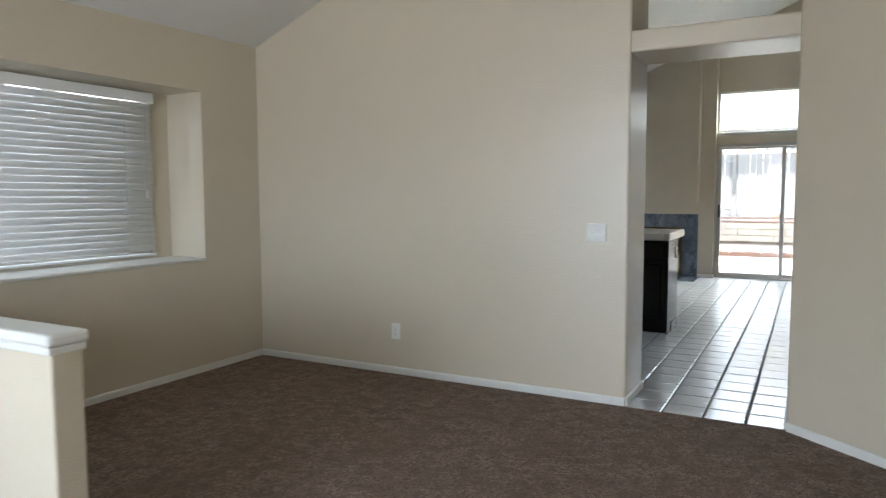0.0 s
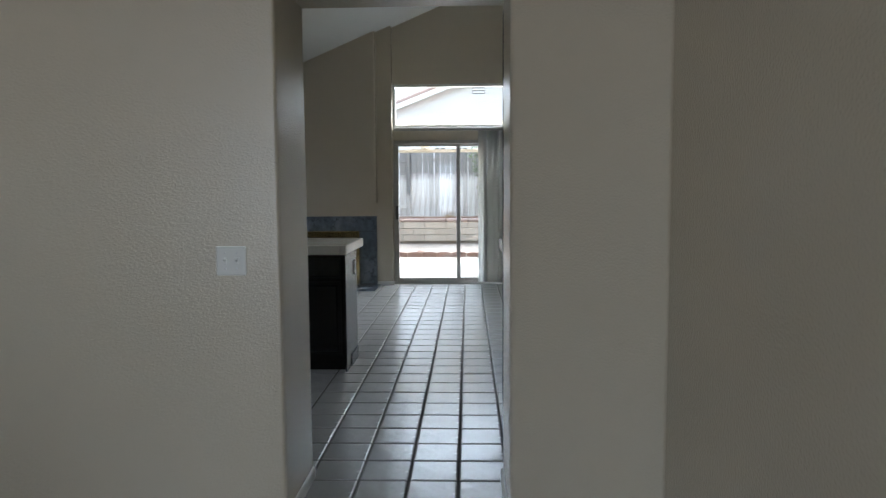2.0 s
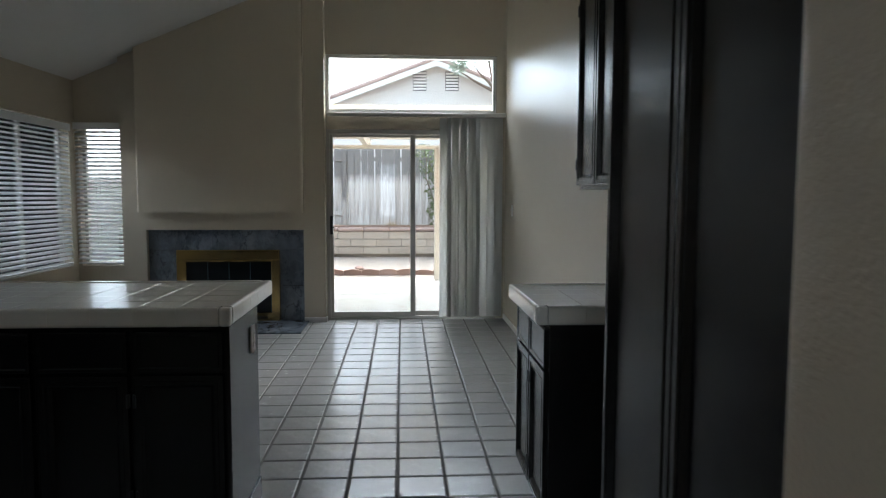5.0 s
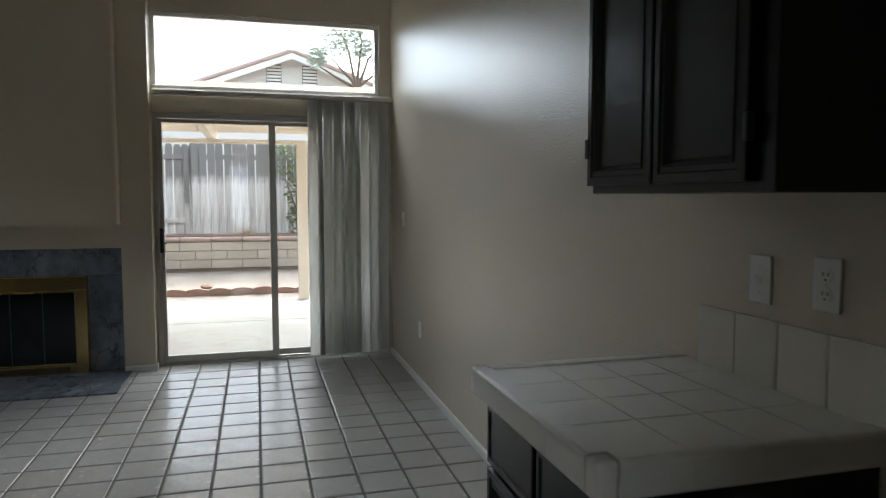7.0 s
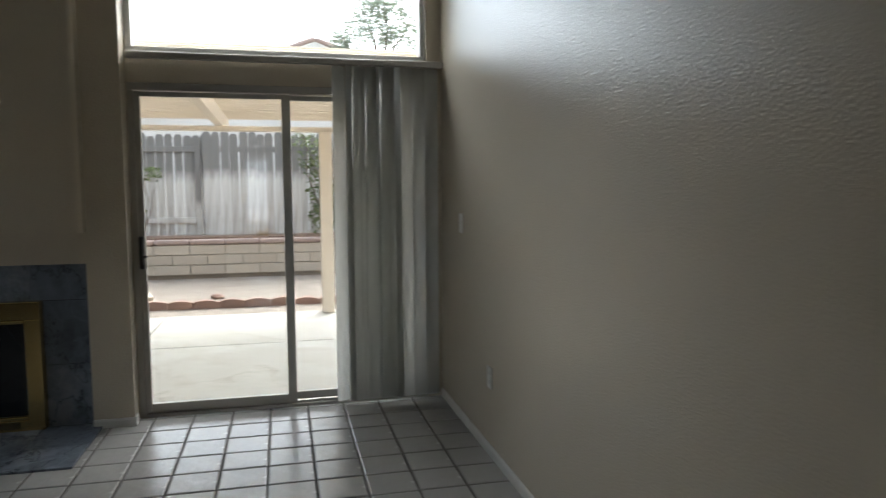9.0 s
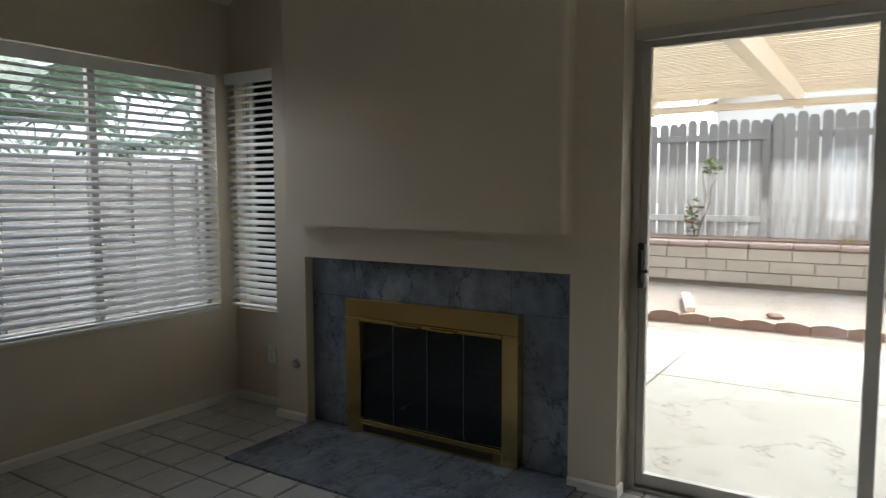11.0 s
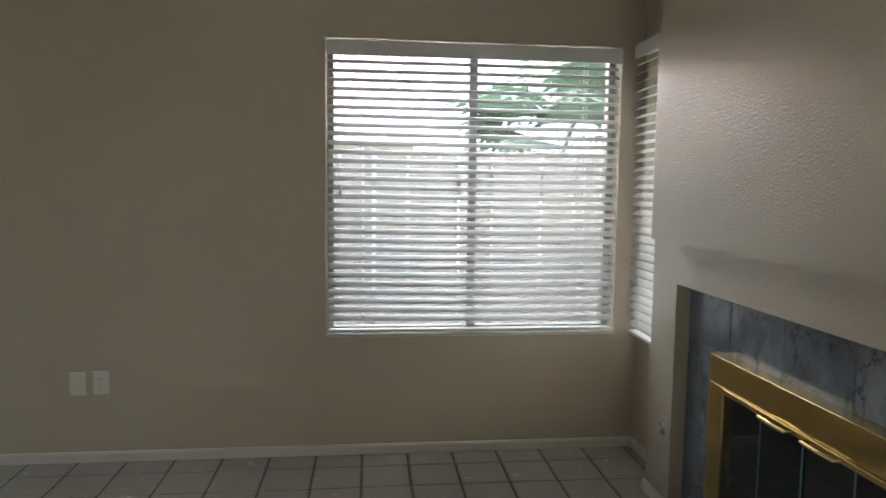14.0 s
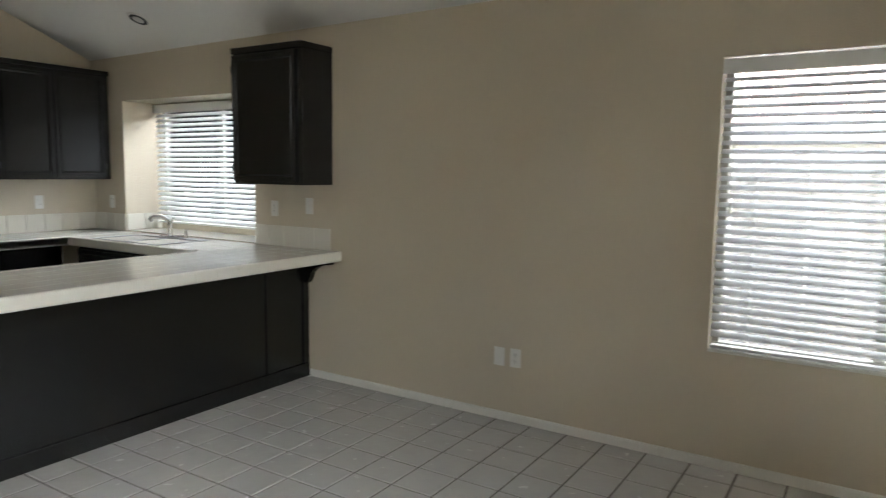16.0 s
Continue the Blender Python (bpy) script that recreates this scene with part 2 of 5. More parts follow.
def make_fence_wood(name, kind, pale=(0.56, 0.53, 0.48), dull=(0.38, 0.35, 0.31)):
    m = Mat(name, pale, 0.9)
    m.mix(m.random(kind), dull, 0.9)
    grain = m.noise(1.0, 5, 0.7, m.scaled(45, 45, 2.2))
    m.mix(m.ramp(grain, 0.50, 0.68), (0.19, 0.155, 0.125), 0.8)
    m.mix(m.ramp(m.noise(2.2, 5, 0.7), 0.52, 0.75), (0.26, 0.235, 0.205), 0.7)
    # rain-blackened board tops
    sep = m.n.new("ShaderNodeSeparateXYZ")
    m.l.new(m.co, sep.inputs[0])
    ad = m.n.new("ShaderNodeMath")
    ad.operation = "MULTIPLY_ADD"
    ad.inputs[1].default_value = 0.35
    m.l.new(m.noise(6, 4, 0.7, m.scaled(6, 6, 0.6)), ad.inputs[0])
    m.l.new(sep.outputs[2], ad.inputs[2])
    m.mix(m.ramp(ad.outputs[0], 0.72, 0.85), (0.13, 0.12, 0.11), 0.88)
    return m.bump(grain, 0.006, 0.8).m


FENCE = make_fence_wood("weathered_fence_board", "object")
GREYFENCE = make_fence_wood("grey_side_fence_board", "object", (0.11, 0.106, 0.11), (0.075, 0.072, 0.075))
m = Mat("cream_patio_timber", (0.66, 0.58, 0.47), 0.75)
TIMBER = m.mix(m.noise(4, 5, 0.6), (0.55, 0.47, 0.37), 0.7).bump(m.noise(1.0, 4, 0.6, m.scaled(60, 60, 60)), 0.002).m


def make_leaf(name, a, b):
    m = Mat(name, a, 0.55)
    m.mix(m.random("island"), b)
    return m.translucent(tuple(min(1, c * 1.8) for c in a), 0.3).m


LEAF = make_leaf("green_leaf", (0.08, 0.105, 0.04), (0.17, 0.17, 0.07))
PALMLEAF = make_leaf("palm_frond", (0.05, 0.075, 0.05), (0.085, 0.11, 0.07))
WILLOW = make_leaf("grey_green_leaf", (0.20, 0.23, 0.17), (0.28, 0.30, 0.23))
DRYLEAF = make_leaf("dry_leaf", (0.28, 0.20, 0.10), (0.20, 0.11, 0.05))
m = Mat("bark", (0.20, 0.15, 0.11), 0.95)
BARK = m.mix(m.noise(20, 5), (0.10, 0.075, 0.055)).bump(m.noise(30, 5), 0.02).m

# ---- building helpers ----
ORIGIN = {}


def thing(name, at, label, category, group="", kind=""):
    """An Empty at the base of a thing; its parts are meshes under it."""
    ob = new(name)
    ob.location = at
    ob.empty_display_size = 0.1
    ORIGIN[ob.name] = Vector(at)
    return tagged(ob, label, category, group, kind)


def part(name, bm, mat, parent=None, label="", smooth=False):
    """Links a bmesh, given in world coordinates, as one mesh object under its parent."""
    at = ORIGIN.get(parent.name, Vector((0, 0, 0))) if parent else Vector((0, 0, 0))
    bmesh.ops.translate(bm, verts=bm.verts, vec=-at)
    bmesh.ops.recalc_face_normals(bm, faces=bm.faces)
    me = bpy.data.meshes.new(name)
    bm.to_mesh(me)
    bm.free()
    me.materials.append(mat)
    if smooth:
        me.polygons.foreach_set("use_smooth", [True] * len(me.polygons))
    ob = new(name, me)
    if parent:
        ob.parent = parent
    ORIGIN[ob.name] = at
    if label:
        tagged(ob, label)
    return ob


def struct(name, bm, mat, label="", category="", smooth=False):
    """A piece of the setting."""
    return tagged(part(name, bm, mat, None, "", smooth), label or name.replace("_", " "), category or name.split("_")[0], "", "structure")


def box(lo, hi, bevel=0.0, seg=2):
    bm = bmesh.new()
    bmesh.ops.create_cube(bm, size=1.0)
    lo, hi = Vector(lo), Vector(hi)
    for v in bm.verts:
        v.co = Vector(((v.co[i] + 0.5) * (hi[i] - lo[i]) + lo[i] for i in range(3)))
    if bevel > 0:
        bmesh.ops.bevel(bm, geom=bm.edges[:], offset=bevel, segments=seg, affect="EDGES", profile=0.5)
    return bm


def join(*bms):
    out = bmesh.new()
    for b in bms:
        me = bpy.data.meshes.new("tmp")
        b.to_mesh(me)
        b.free()
        out.from_mesh(me)
        bpy.data.meshes.remove(me)
    return out


def fillet(poly, r, seg=4):
    """Rounds the corners of a plan: points (x, y) or (x, y, r) with their own radius."""
    out = []
    n = len(poly)
    for i in range(n):
        p = Vector(poly[i][:2])
        rr = poly[i][2] if len(poly[i]) > 2 else r
        a, b = Vector(poly[i - 1][:2]), Vector(poly[(i + 1) % n][:2])
        if rr <= 0:
            out.append(p)
            continue
        u, w = (a - p).normalized(), (b - p).normalized()
        for k in range(seg + 1):
            s = k / seg
            q0, q1 = p + u * rr, p + w * rr
            out.append((1 - s) ** 2 * q0 + 2 * s * (1 - s) * p + s * s * q1)
    return out


def prism(poly, z0, z1):
    bm = bmesh.new()
    low = [bm.verts.new((p[0], p[1], z0)) for p in poly]
    top = [bm.verts.new((p[0], p[1], z1)) for p in poly]
    n = len(poly)
    bm.faces.new(low[::-1])
    bm.faces.new(top)
    for i in range(n):
        bm.faces.new((low[i], low[(i + 1) % n], top[(i + 1) % n], top[i]))
    return bm


def cylinder(a, b, r0, r1=None, n=12, caps=True):
    a, b = Vector(a), Vector(b)
    bm = bmesh.new()
    d = b - a
    bmesh.ops.create_cone(bm, cap_ends=caps, segments=n, radius1=r0, radius2=r0 if r1 is None else r1, depth=d.length)
    rot = d.to_track_quat("Z", "Y").to_matrix().to_4x4()
    bmesh.ops.transform(bm, matrix=Matrix.Translation((a + b) / 2) @ rot, verts=bm.verts)
    return bm


def tube(points, r, n=10):
    """A bent round bar through the points."""
    bm = bmesh.new()
    pts = [Vector(p) for p in points]
    rings = []
    for i, p in enumerate(pts):
        d = (pts[min(i + 1, len(pts) - 1)] - pts[max(i - 1, 0)]).normalized()
        q = d.to_track_quat("Z", "Y")
        rr = r[i] if isinstance(r, (list, tuple)) else r
        rings.append([bm.verts.new(p + q @ Vector((rr * math.cos(2 * math.pi * k / n), rr * math.sin(2 * math.pi * k / n), 0))) for k in range(n)])
    for a, b in zip(rings, rings[1:]):
        for k in range(n):
            bm.faces.new((a[k], a[(k + 1) % n], b[(k + 1) % n], b[k]))
    bm.faces.new(rings[0][::-1])
    bm.faces.new(rings[-1])
    return bm


def pane_wall(axis, t0, t1, u0, u1, z0, z1, holes):
    """A wall slab between t0 and t1 across axis ('x' or 'y'), from u0 to u1 along it, with openings (u0, u1, z0, z1) right through."""
    us = sorted({u0, u1, *(h[0] for h in holes), *(h[1] for h in holes)})
    zs = sorted({z0, z1, *(h[2] for h in holes), *(h[3] for h in holes)})
    us, zs = [u for u in us if u0 <= u <= u1], [z for z in zs if z0 <= z <= z1]

    def solid(i, j):
        if not (0 <= i < len(us) - 1 and 0 <= j < len(zs) - 1):
            return False
        u, z = (us[i] + us[i + 1]) / 2, (zs[j] + zs[j + 1]) / 2
        return not any(h[0] < u < h[1] and h[2] < z < h[3] for h in holes)

    bm = bmesh.new()

    def quad(pts):
        bm.faces.new([bm.verts.new((t, u, z) if axis == "x" else (u, t, z)) for t, u, z in pts])

    for i in range(len(us) - 1):
        for j in range(len(zs) - 1):
            if not solid(i, j):
                continue
            a, b, c, d = us[i], us[i + 1], zs[j], zs[j + 1]
            for t in (t0, t1):
                quad([(t, a, c), (t, b, c), (t, b, d), (t, a, d)])
            for di, dj, p in ((-1, 0, ((a, c), (a, d))), (1, 0, ((b, c), (b, d))), (0, -1, ((a, c), (b, c))), (0, 1, ((a, d), (b, d)))):
                if not solid(i + di, j + dj):
                    quad([(t0, *p[0]), (t1, *p[0]), (t1, *p[1]), (t0, *p[1])])
    bmesh.ops.remove_doubles(bm, verts=bm.verts, dist=1e-5)
    return bm


def ceil_z(x, y):
    return 2.462 + 0.42 * (x - WX) + 0.010 * (y - 3.46)


def under_ceiling(bm, lift=0.02):
    """Cuts a wall off along the sloping ceiling."""
    bmesh.ops.recalc_face_normals(bm, faces=bm.faces)
    geom = bm.verts[:] + bm.edges[:] + bm.faces[:]
    cut = bmesh.ops.bisect_plane(bm, geom=geom, plane_co=(WX, 3.46, 2.462 + lift), plane_no=(-0.42, -0.010, 1.0), clear_outer=True)
    edges = [e for e in cut["geom_cut"] if isinstance(e, bmesh.types.BMEdge)]
    bmesh.ops.holes_fill(bm, edges=edges, sides=0)
    return bm


def soften(bm, r, keep, seg=3):
    """Rounds the edges that keep(edge) picks."""
    edges = [e for e in bm.edges if keep(e)]
    bmesh.ops.bevel(bm, geom=edges, offset=r, segments=seg, affect="EDGES", profile=0.5)
    return bm

# ---- large structure ----
NY = 10.67            # inner face of the garden wall
EX = 0.475            # inner face of the long right-hand wall
AY = 3.487            # dining face of the wall between dining room and kitchen
KY = 3.62             # kitchen face of it
BY = 3.955            # kitchen side of the deep portal
NOOK = (0.75, 2.917, 0.825, 2.05)
KWIN = (4.08, 5.74, 0.945, 2.085)
BWIN = (9.055, 10.545, 0.61, 2.086)
CWIN = (-4.03, -3.35, 0.60, 2.10)
SLIDE = (-1.455, 0.375, 0.0, 2.055)
TRANSOM = (-1.455, 0.375, 2.235, 2.845)

struct("wall_west", under_ceiling(pane_wall("x", WX - 0.16, WX, -3.2, NY + 0.16, -0.15, 3.2, [NOOK, KWIN, BWIN])), WALL, "beige textured long outer wall with three window openings", "wall")
struct("wall_north", under_ceiling(pane_wall("y", NY, NY + 0.16, WX, EX + 0.15, -0.15, 5.2, [CWIN, SLIDE, TRANSOM])), WALL, "beige garden wall with sliding door and transom openings", "wall")
struct("wall_east", under_ceiling(pane_wall("x", EX, EX + 0.15, BY, NY, -0.15, 5.2, [])), WALL, "long plain beige wall with orange-peel texture", "wall")
struct("wall_dining", under_ceiling(prism(fillet([(WX, AY), (-1.118, AY, 0.018), (-1.118, BY, 0.018), (-1.25, BY, 0.018), (-1.25, KY), (WX, KY)], 0), -0.15, 5.0)), WALL, "beige wall between dining room and kitchen, ending in a deep jamb", "wall", )
struct("wall_portal", under_ceiling(prism(fillet([(-0.23, 3.455, 0.018), (0.25, 3.06, 0.012), (0.25, -3.2), (0.62, -3.2), (0.62, BY), (-0.23, BY, 0.018)], 0), -0.15, 5.2)), WALL, "beige angled wall beside the kitchen portal and hall wall", "wall")
struct("wall_header", soften(box((-1.117, AY, 2.137), (-0.231, BY, 2.265)), 0.015, lambda e: abs(e.verts[0].co.x - e.verts[1].co.x) > 0.5), WALL, "beige beam over the portal with an open ledge on top", "beam")
struct("wall_south", under_ceiling(pane_wall("y", -3.36, -3.2, WX - 0.16, 0.62, -0.15, 5.2, [(-3.0, -0.8, 0.6, 2.3)])), WALL, "beige wall closing the living room behind", "wall")

# window bays that stand out beyond the west wall
for nm, (a, b, c, d), cut in (("nook", NOOK, (0.75, 2.745, 0.875, 2.05)), ("kitchen", KWIN, (4.10, 5.70, 1.0, 2.05))):
    back = WX - 0.36
    bm = pane_wall("x", back - 0.10, back, a - 0.1, b + 0.1, c - 0.1, d + 0.1, [cut])
    bm = join(bm, box((back, a - 0.1, c - 0.1), (WX - 0.16, a, d + 0.1)), box((back, b, c - 0.1), (WX - 0.16, b + 0.1, d + 0.1)),
              box((back, a, c - 0.1), (WX - 0.16, b, c)), box((back, a, d), (WX - 0.16, b, d + 0.1)))
    struct("wall_" + nm + "_bay", bm, WALL, "beige painted deep window recess", "window recess")
struct("sill_nook", box((WX - 0.36, NOOK[0], NOOK[2] + 0.001), (WX + 0.012, NOOK[1] - 0.002, NOOK[2] + 0.02), 0.006), TRIM, "white painted deep window sill", "sill")

# ceiling: one sloping slab rising from the west wall
bm = bmesh.new()
x0, x1, y0, y1 = WX - 0.62, 1.0, -3.4, NY + 0.45
lo = [bm.verts.new((x, y, ceil_z(x, y))) for x, y in ((x0, y0), (x1, y0), (x1, y1), (x0, y1))]
hi = [bm.verts.new((v.co.x, v.co.y, v.co.z + 0.22)) for v in lo]
bm.faces.new(lo[::-1])
bm.faces.new(hi)
for i in range(4):
    bm.faces.new((lo[i], lo[(i + 1) % 4], hi[(i + 1) % 4], hi[i]))
tagged(part("ceiling", bm, CEIL), "white sloping vaulted ceiling", "ceiling", "", "structure")

# floors
struct("floor_slab", box((WX - 0.16, -3.36, -0.30), (EX + 0.15, NY + 0.16, -0.151)), CONCRETE, "concrete house slab", "floor")
floor = struct("floor", box((WX, 3.47, -0.15), (EX, NY, -0.0045)), GROUT, "square grey ceramic tiles in grey grout", "tiled floor")
bm = box((WX, -3.2, -0.15), (0.25, 3.468, 0.004))
struct("floor_carpet", bm, CARPET, "brown cut-pile carpet in the dining room", "carpet")

# chimney breast with its recessed surround and the proud panel above
FPX = (-3.31, -1.685)
CHX = (-3.545, -1.458)
bm = under_ceiling(pane_wall("y", 10.53, NY - 0.001, CHX[0], CHX[1], 0.0, 5.0, [(FPX[0], FPX[1], -0.1, 0.985)]))
struct("wall_chimney", bm, WALL, "beige chimney breast around the fireplace", "chimney")
bm = prism(fillet([(-3.36, 10.425, 0.03), (-1.672, 10.425, 0.035), (-1.672, 10.529), (-3.36, 10.529)], 0, 6), 1.17, 5.0)
struct("wall_chimney_panel", under_ceiling(bm), WALL, "beige raised panel over the fireplace, up to the ceiling", "panel")


def baseboard(a, b, out):
    """A painted board along a wall from a to b, standing out towards out."""
    a, b, o = Vector((*a, 0)), Vector((*b, 0)), Vector((*out, 0)).normalized()
    pr = [(0.0, 0.0), (0.012, 0.0), (0.012, 0.040), (0.007, 0.050), (0.0, 0.052)]
    bm = bmesh.new()
    e0 = [bm.verts.new(a + o * d + Vector((0, 0, h))) for d, h in pr]
    e1 = [bm.verts.new(b + o * d + Vector((0, 0, h))) for d, h in pr]
    bm.faces.new(e0)
    bm.faces.new(e1[::-1])
    for i in range(5):
        bm.faces.new((e0[i], e0[(i + 1) % 5], e1[(i + 1) % 5], e1[i]))
    struct("baseboard", bm, TRIM, "white painted wooden baseboard", "baseboard")


for a, b, o in (((WX, -3.2), (WX, AY), (1, 0)), ((WX + 0.012, AY), (-1.122, AY), (0, -1)), ((-1.118, AY + 0.01), (-1.118, BY - 0.01), (1, 0)),
                ((-0.225, 3.45), (0.25, 3.06), (-0.635, -0.772)), ((0.25, 3.05), (0.25, -3.2), (-1, 0)), ((-0.23, 3.47), (-0.23, BY - 0.01), (-1, 0)),
                ((WX, 6.30), (WX, NY), (1, 0)), ((WX + 0.012, NY), (CHX[0], NY), (0, -1)), ((CHX[0], 10.655), (CHX[0], 10.53), (-1, 0)),
                ((CHX[0] - 0.012, 10.53), (FPX[0], 10.53), (0, -1)), ((FPX[1], 10.53), (CHX[1] + 0.012, 10.53), (0, -1)), ((CHX[1], 10.53), (CHX[1], 10.60), (1, 0)),
                ((EX, 6.45), (EX, NY), (-1, 0)), ((EX, 4.73), (EX, 5.75), (-1, 0))):
    baseboard(a, b, o)

# half wall at the edge of the dining room
pw = thing("half_wall", (-2.7, 0.567, 0), "beige half wall with a white wooden cap, on the carpet", "half wall", kind="structure")
part("body", prism(fillet([(WX + 0.012, 0.525), (-2.10, 0.525, 0.012), (-2.10, 0.63, 0.012), (WX + 0.012, 0.63)], 0), 0.004, 0.835), WALL, pw)
part("cap_trim", box((WX + 0.012, 0.518, 0.835), (-2.093, 0.637, 0.86), 0.006), TRIM, pw, "white moulding")
part("cap", box((WX + 0.012, 0.51, 0.86), (-2.085, 0.645, 0.90), 0.012), TRIM, pw, "white painted cap")

# ---- fixtures and furniture helpers ----


def turned(bm, deg, at):
    bmesh.ops.transform(bm, matrix=pose(*at, 0, 0, deg), verts=bm.verts)
    return bm


def door_bm(w, h, t=0.02, rail=0.052, slab=False):
    """A cabinet door facing -y: frame, bevelled sticking and raised field."""
    bm = box((0, 0, 0), (w, t, h))
    bm.faces.ensure_lookup_table()
    front = min(bm.faces, key=lambda f: f.calc_center_median().y)
    bmesh.ops.bevel(bm, geom=[e for e in front.edges], offset=0.003, segments=2, affect="EDGES", profile=0.5)
    front = min(bm.faces, key=lambda f: (round(f.calc_center_median().y, 4), -f.calc_area()))
    if slab:
        steps = ((0.014, 0.0), (0.006, 0.004))
    else:
        steps = ((rail * 0.45, 0.0), (0.005, 0.004), (rail * 0.3, 0.0), (0.004, -0.003), (0.016, 0.011), (0.003, 0.0))
    for inset, sink in steps:
        bmesh.ops.inset_region(bm, faces=[front], thickness=inset, depth=0.0)
        for v in front.verts:
            v.co.y += sink
    return bm


FACING = {"-y": 0, "-x": -90, "+x": 90, "+y": 180}


def hang(name, parent, face, corner, w, h, slab=False, rail=0.052, hinges=None):
    """Hangs a door or drawer front with its lower corner at corner, running along the face."""
    d = part(name, turned(door_bm(w, h, slab=slab, rail=rail), FACING[face], corner), CAB, parent)
    if hinges is not None:
        for z in (0.07, h - 0.12):
            part("hinge", turned(box((hinges * w - 0.006, -0.004, z), (hinges * w + 0.006, 0.012, z + 0.05), 0.002), FACING[face], corner), BLACK, d, "small black hinge")
    return d


def plate(name, at, face, holes, label, w=0.072, h=0.115):
    """A wall plate: 's' toggle, 'o' duplex outlet, 'b' blank, side by side."""
    gang = len(holes)
    ww = w + 0.046 * (gang - 1)
    ob = thing(name, at, label, "light switch" if "switch" in name else "wall outlet")
    deg = FACING[face]

    def put(nm, bm, mat, parent, lb=""):
        bmesh.ops.transform(bm, matrix=pose(*at, 0, 0, deg), verts=bm.verts)
        return part(nm, bm, mat, parent, lb)

    put("plate", box((-ww / 2, -0.007, -h / 2), (ww / 2, 0, h / 2), 0.004), PLASTIC, ob)
    for i, kind in enumerate(holes):
        cx = (i - (gang - 1) / 2) * 0.046
        for z in ((-0.048, 0.048) if kind == "b" else ((0,) if kind == "o" else (-0.03, 0.03))):
            put("screw", cylinder((cx, -0.0085, z), (cx, -0.006, z), 0.0028, n=8), STEEL, ob)
        if kind == "s":
            put("toggle_frame", box((cx - 0.006, -0.0085, -0.013), (cx + 0.006, -0.006, 0.013), 0.001), PLASTIC, ob)
            tg = box((cx - 0.004, -0.022, -0.004), (cx + 0.004, -0.006, 0.004), 0.002)
            for v in tg.verts:
                v.co.z += -0.5 * (v.co.y + 0.006)
            put("toggle", tg, PLASTIC, ob)
        if kind == "o":
            for z in (-0.02, 0.02):
                bm = cylinder((cx, -0.0095, z), (cx, -0.006, z), 0.0165, n=16)
                s = put("socket", bm, PLASTIC, ob)
                put("slot", join(box((cx - 0.008, -0.0102, z - 0.001), (cx - 0.0055, -0.009, z + 0.007)), box((cx + 0.0055, -0.0102, z - 0.001), (cx + 0.008, -0.009, z + 0.007)),
                                 cylinder((cx, -0.0102, z - 0.009), (cx, -0.009, z - 0.009), 0.0026, n=8)), SLOT, s)
    return ob


def slat_mesh(length, width, crown=0.004, thick=0.0028, mat=None):
    """A crowned blind slat along x, centred; shared by all slats of a blind."""
    bm = bmesh.new()
    n = 4
    rows = []
    for k in range(n + 1):
        u = k / n * 2 - 1
        y, z = u * width / 2, crown * (1 - u * u)
        rows.append([bm.verts.new((sx * length / 2, y, z + dz)) for sx in (-1, 1) for dz in (0, -thick)])
    for a, b in zip(rows, rows[1:]):
        bm.faces.new((a[0], a[2], b[2], b[0]))
        bm.faces.new((a[1], b[1], b[3], a[3]))
        bm.faces.new((a[0], b[0], b[1], a[1]))
        bm.faces.new((a[2], a[3], b[3], b[2]))
    bm.faces.new((rows[0][0], rows[0][1], rows[0][3], rows[0][2]))
    bm.faces.new((rows[-1][0], rows[-1][2], rows[-1][3], rows[-1][1]))
    bmesh.ops.recalc_face_normals(bm, faces=bm.faces)
    me = bpy.data.meshes.new("slat")
    bm.to_mesh(me)
    bm.free()
    me.materials.append(mat)
    me.polygons.foreach_set("use_smooth", [True] * len(me.polygons))
    return me


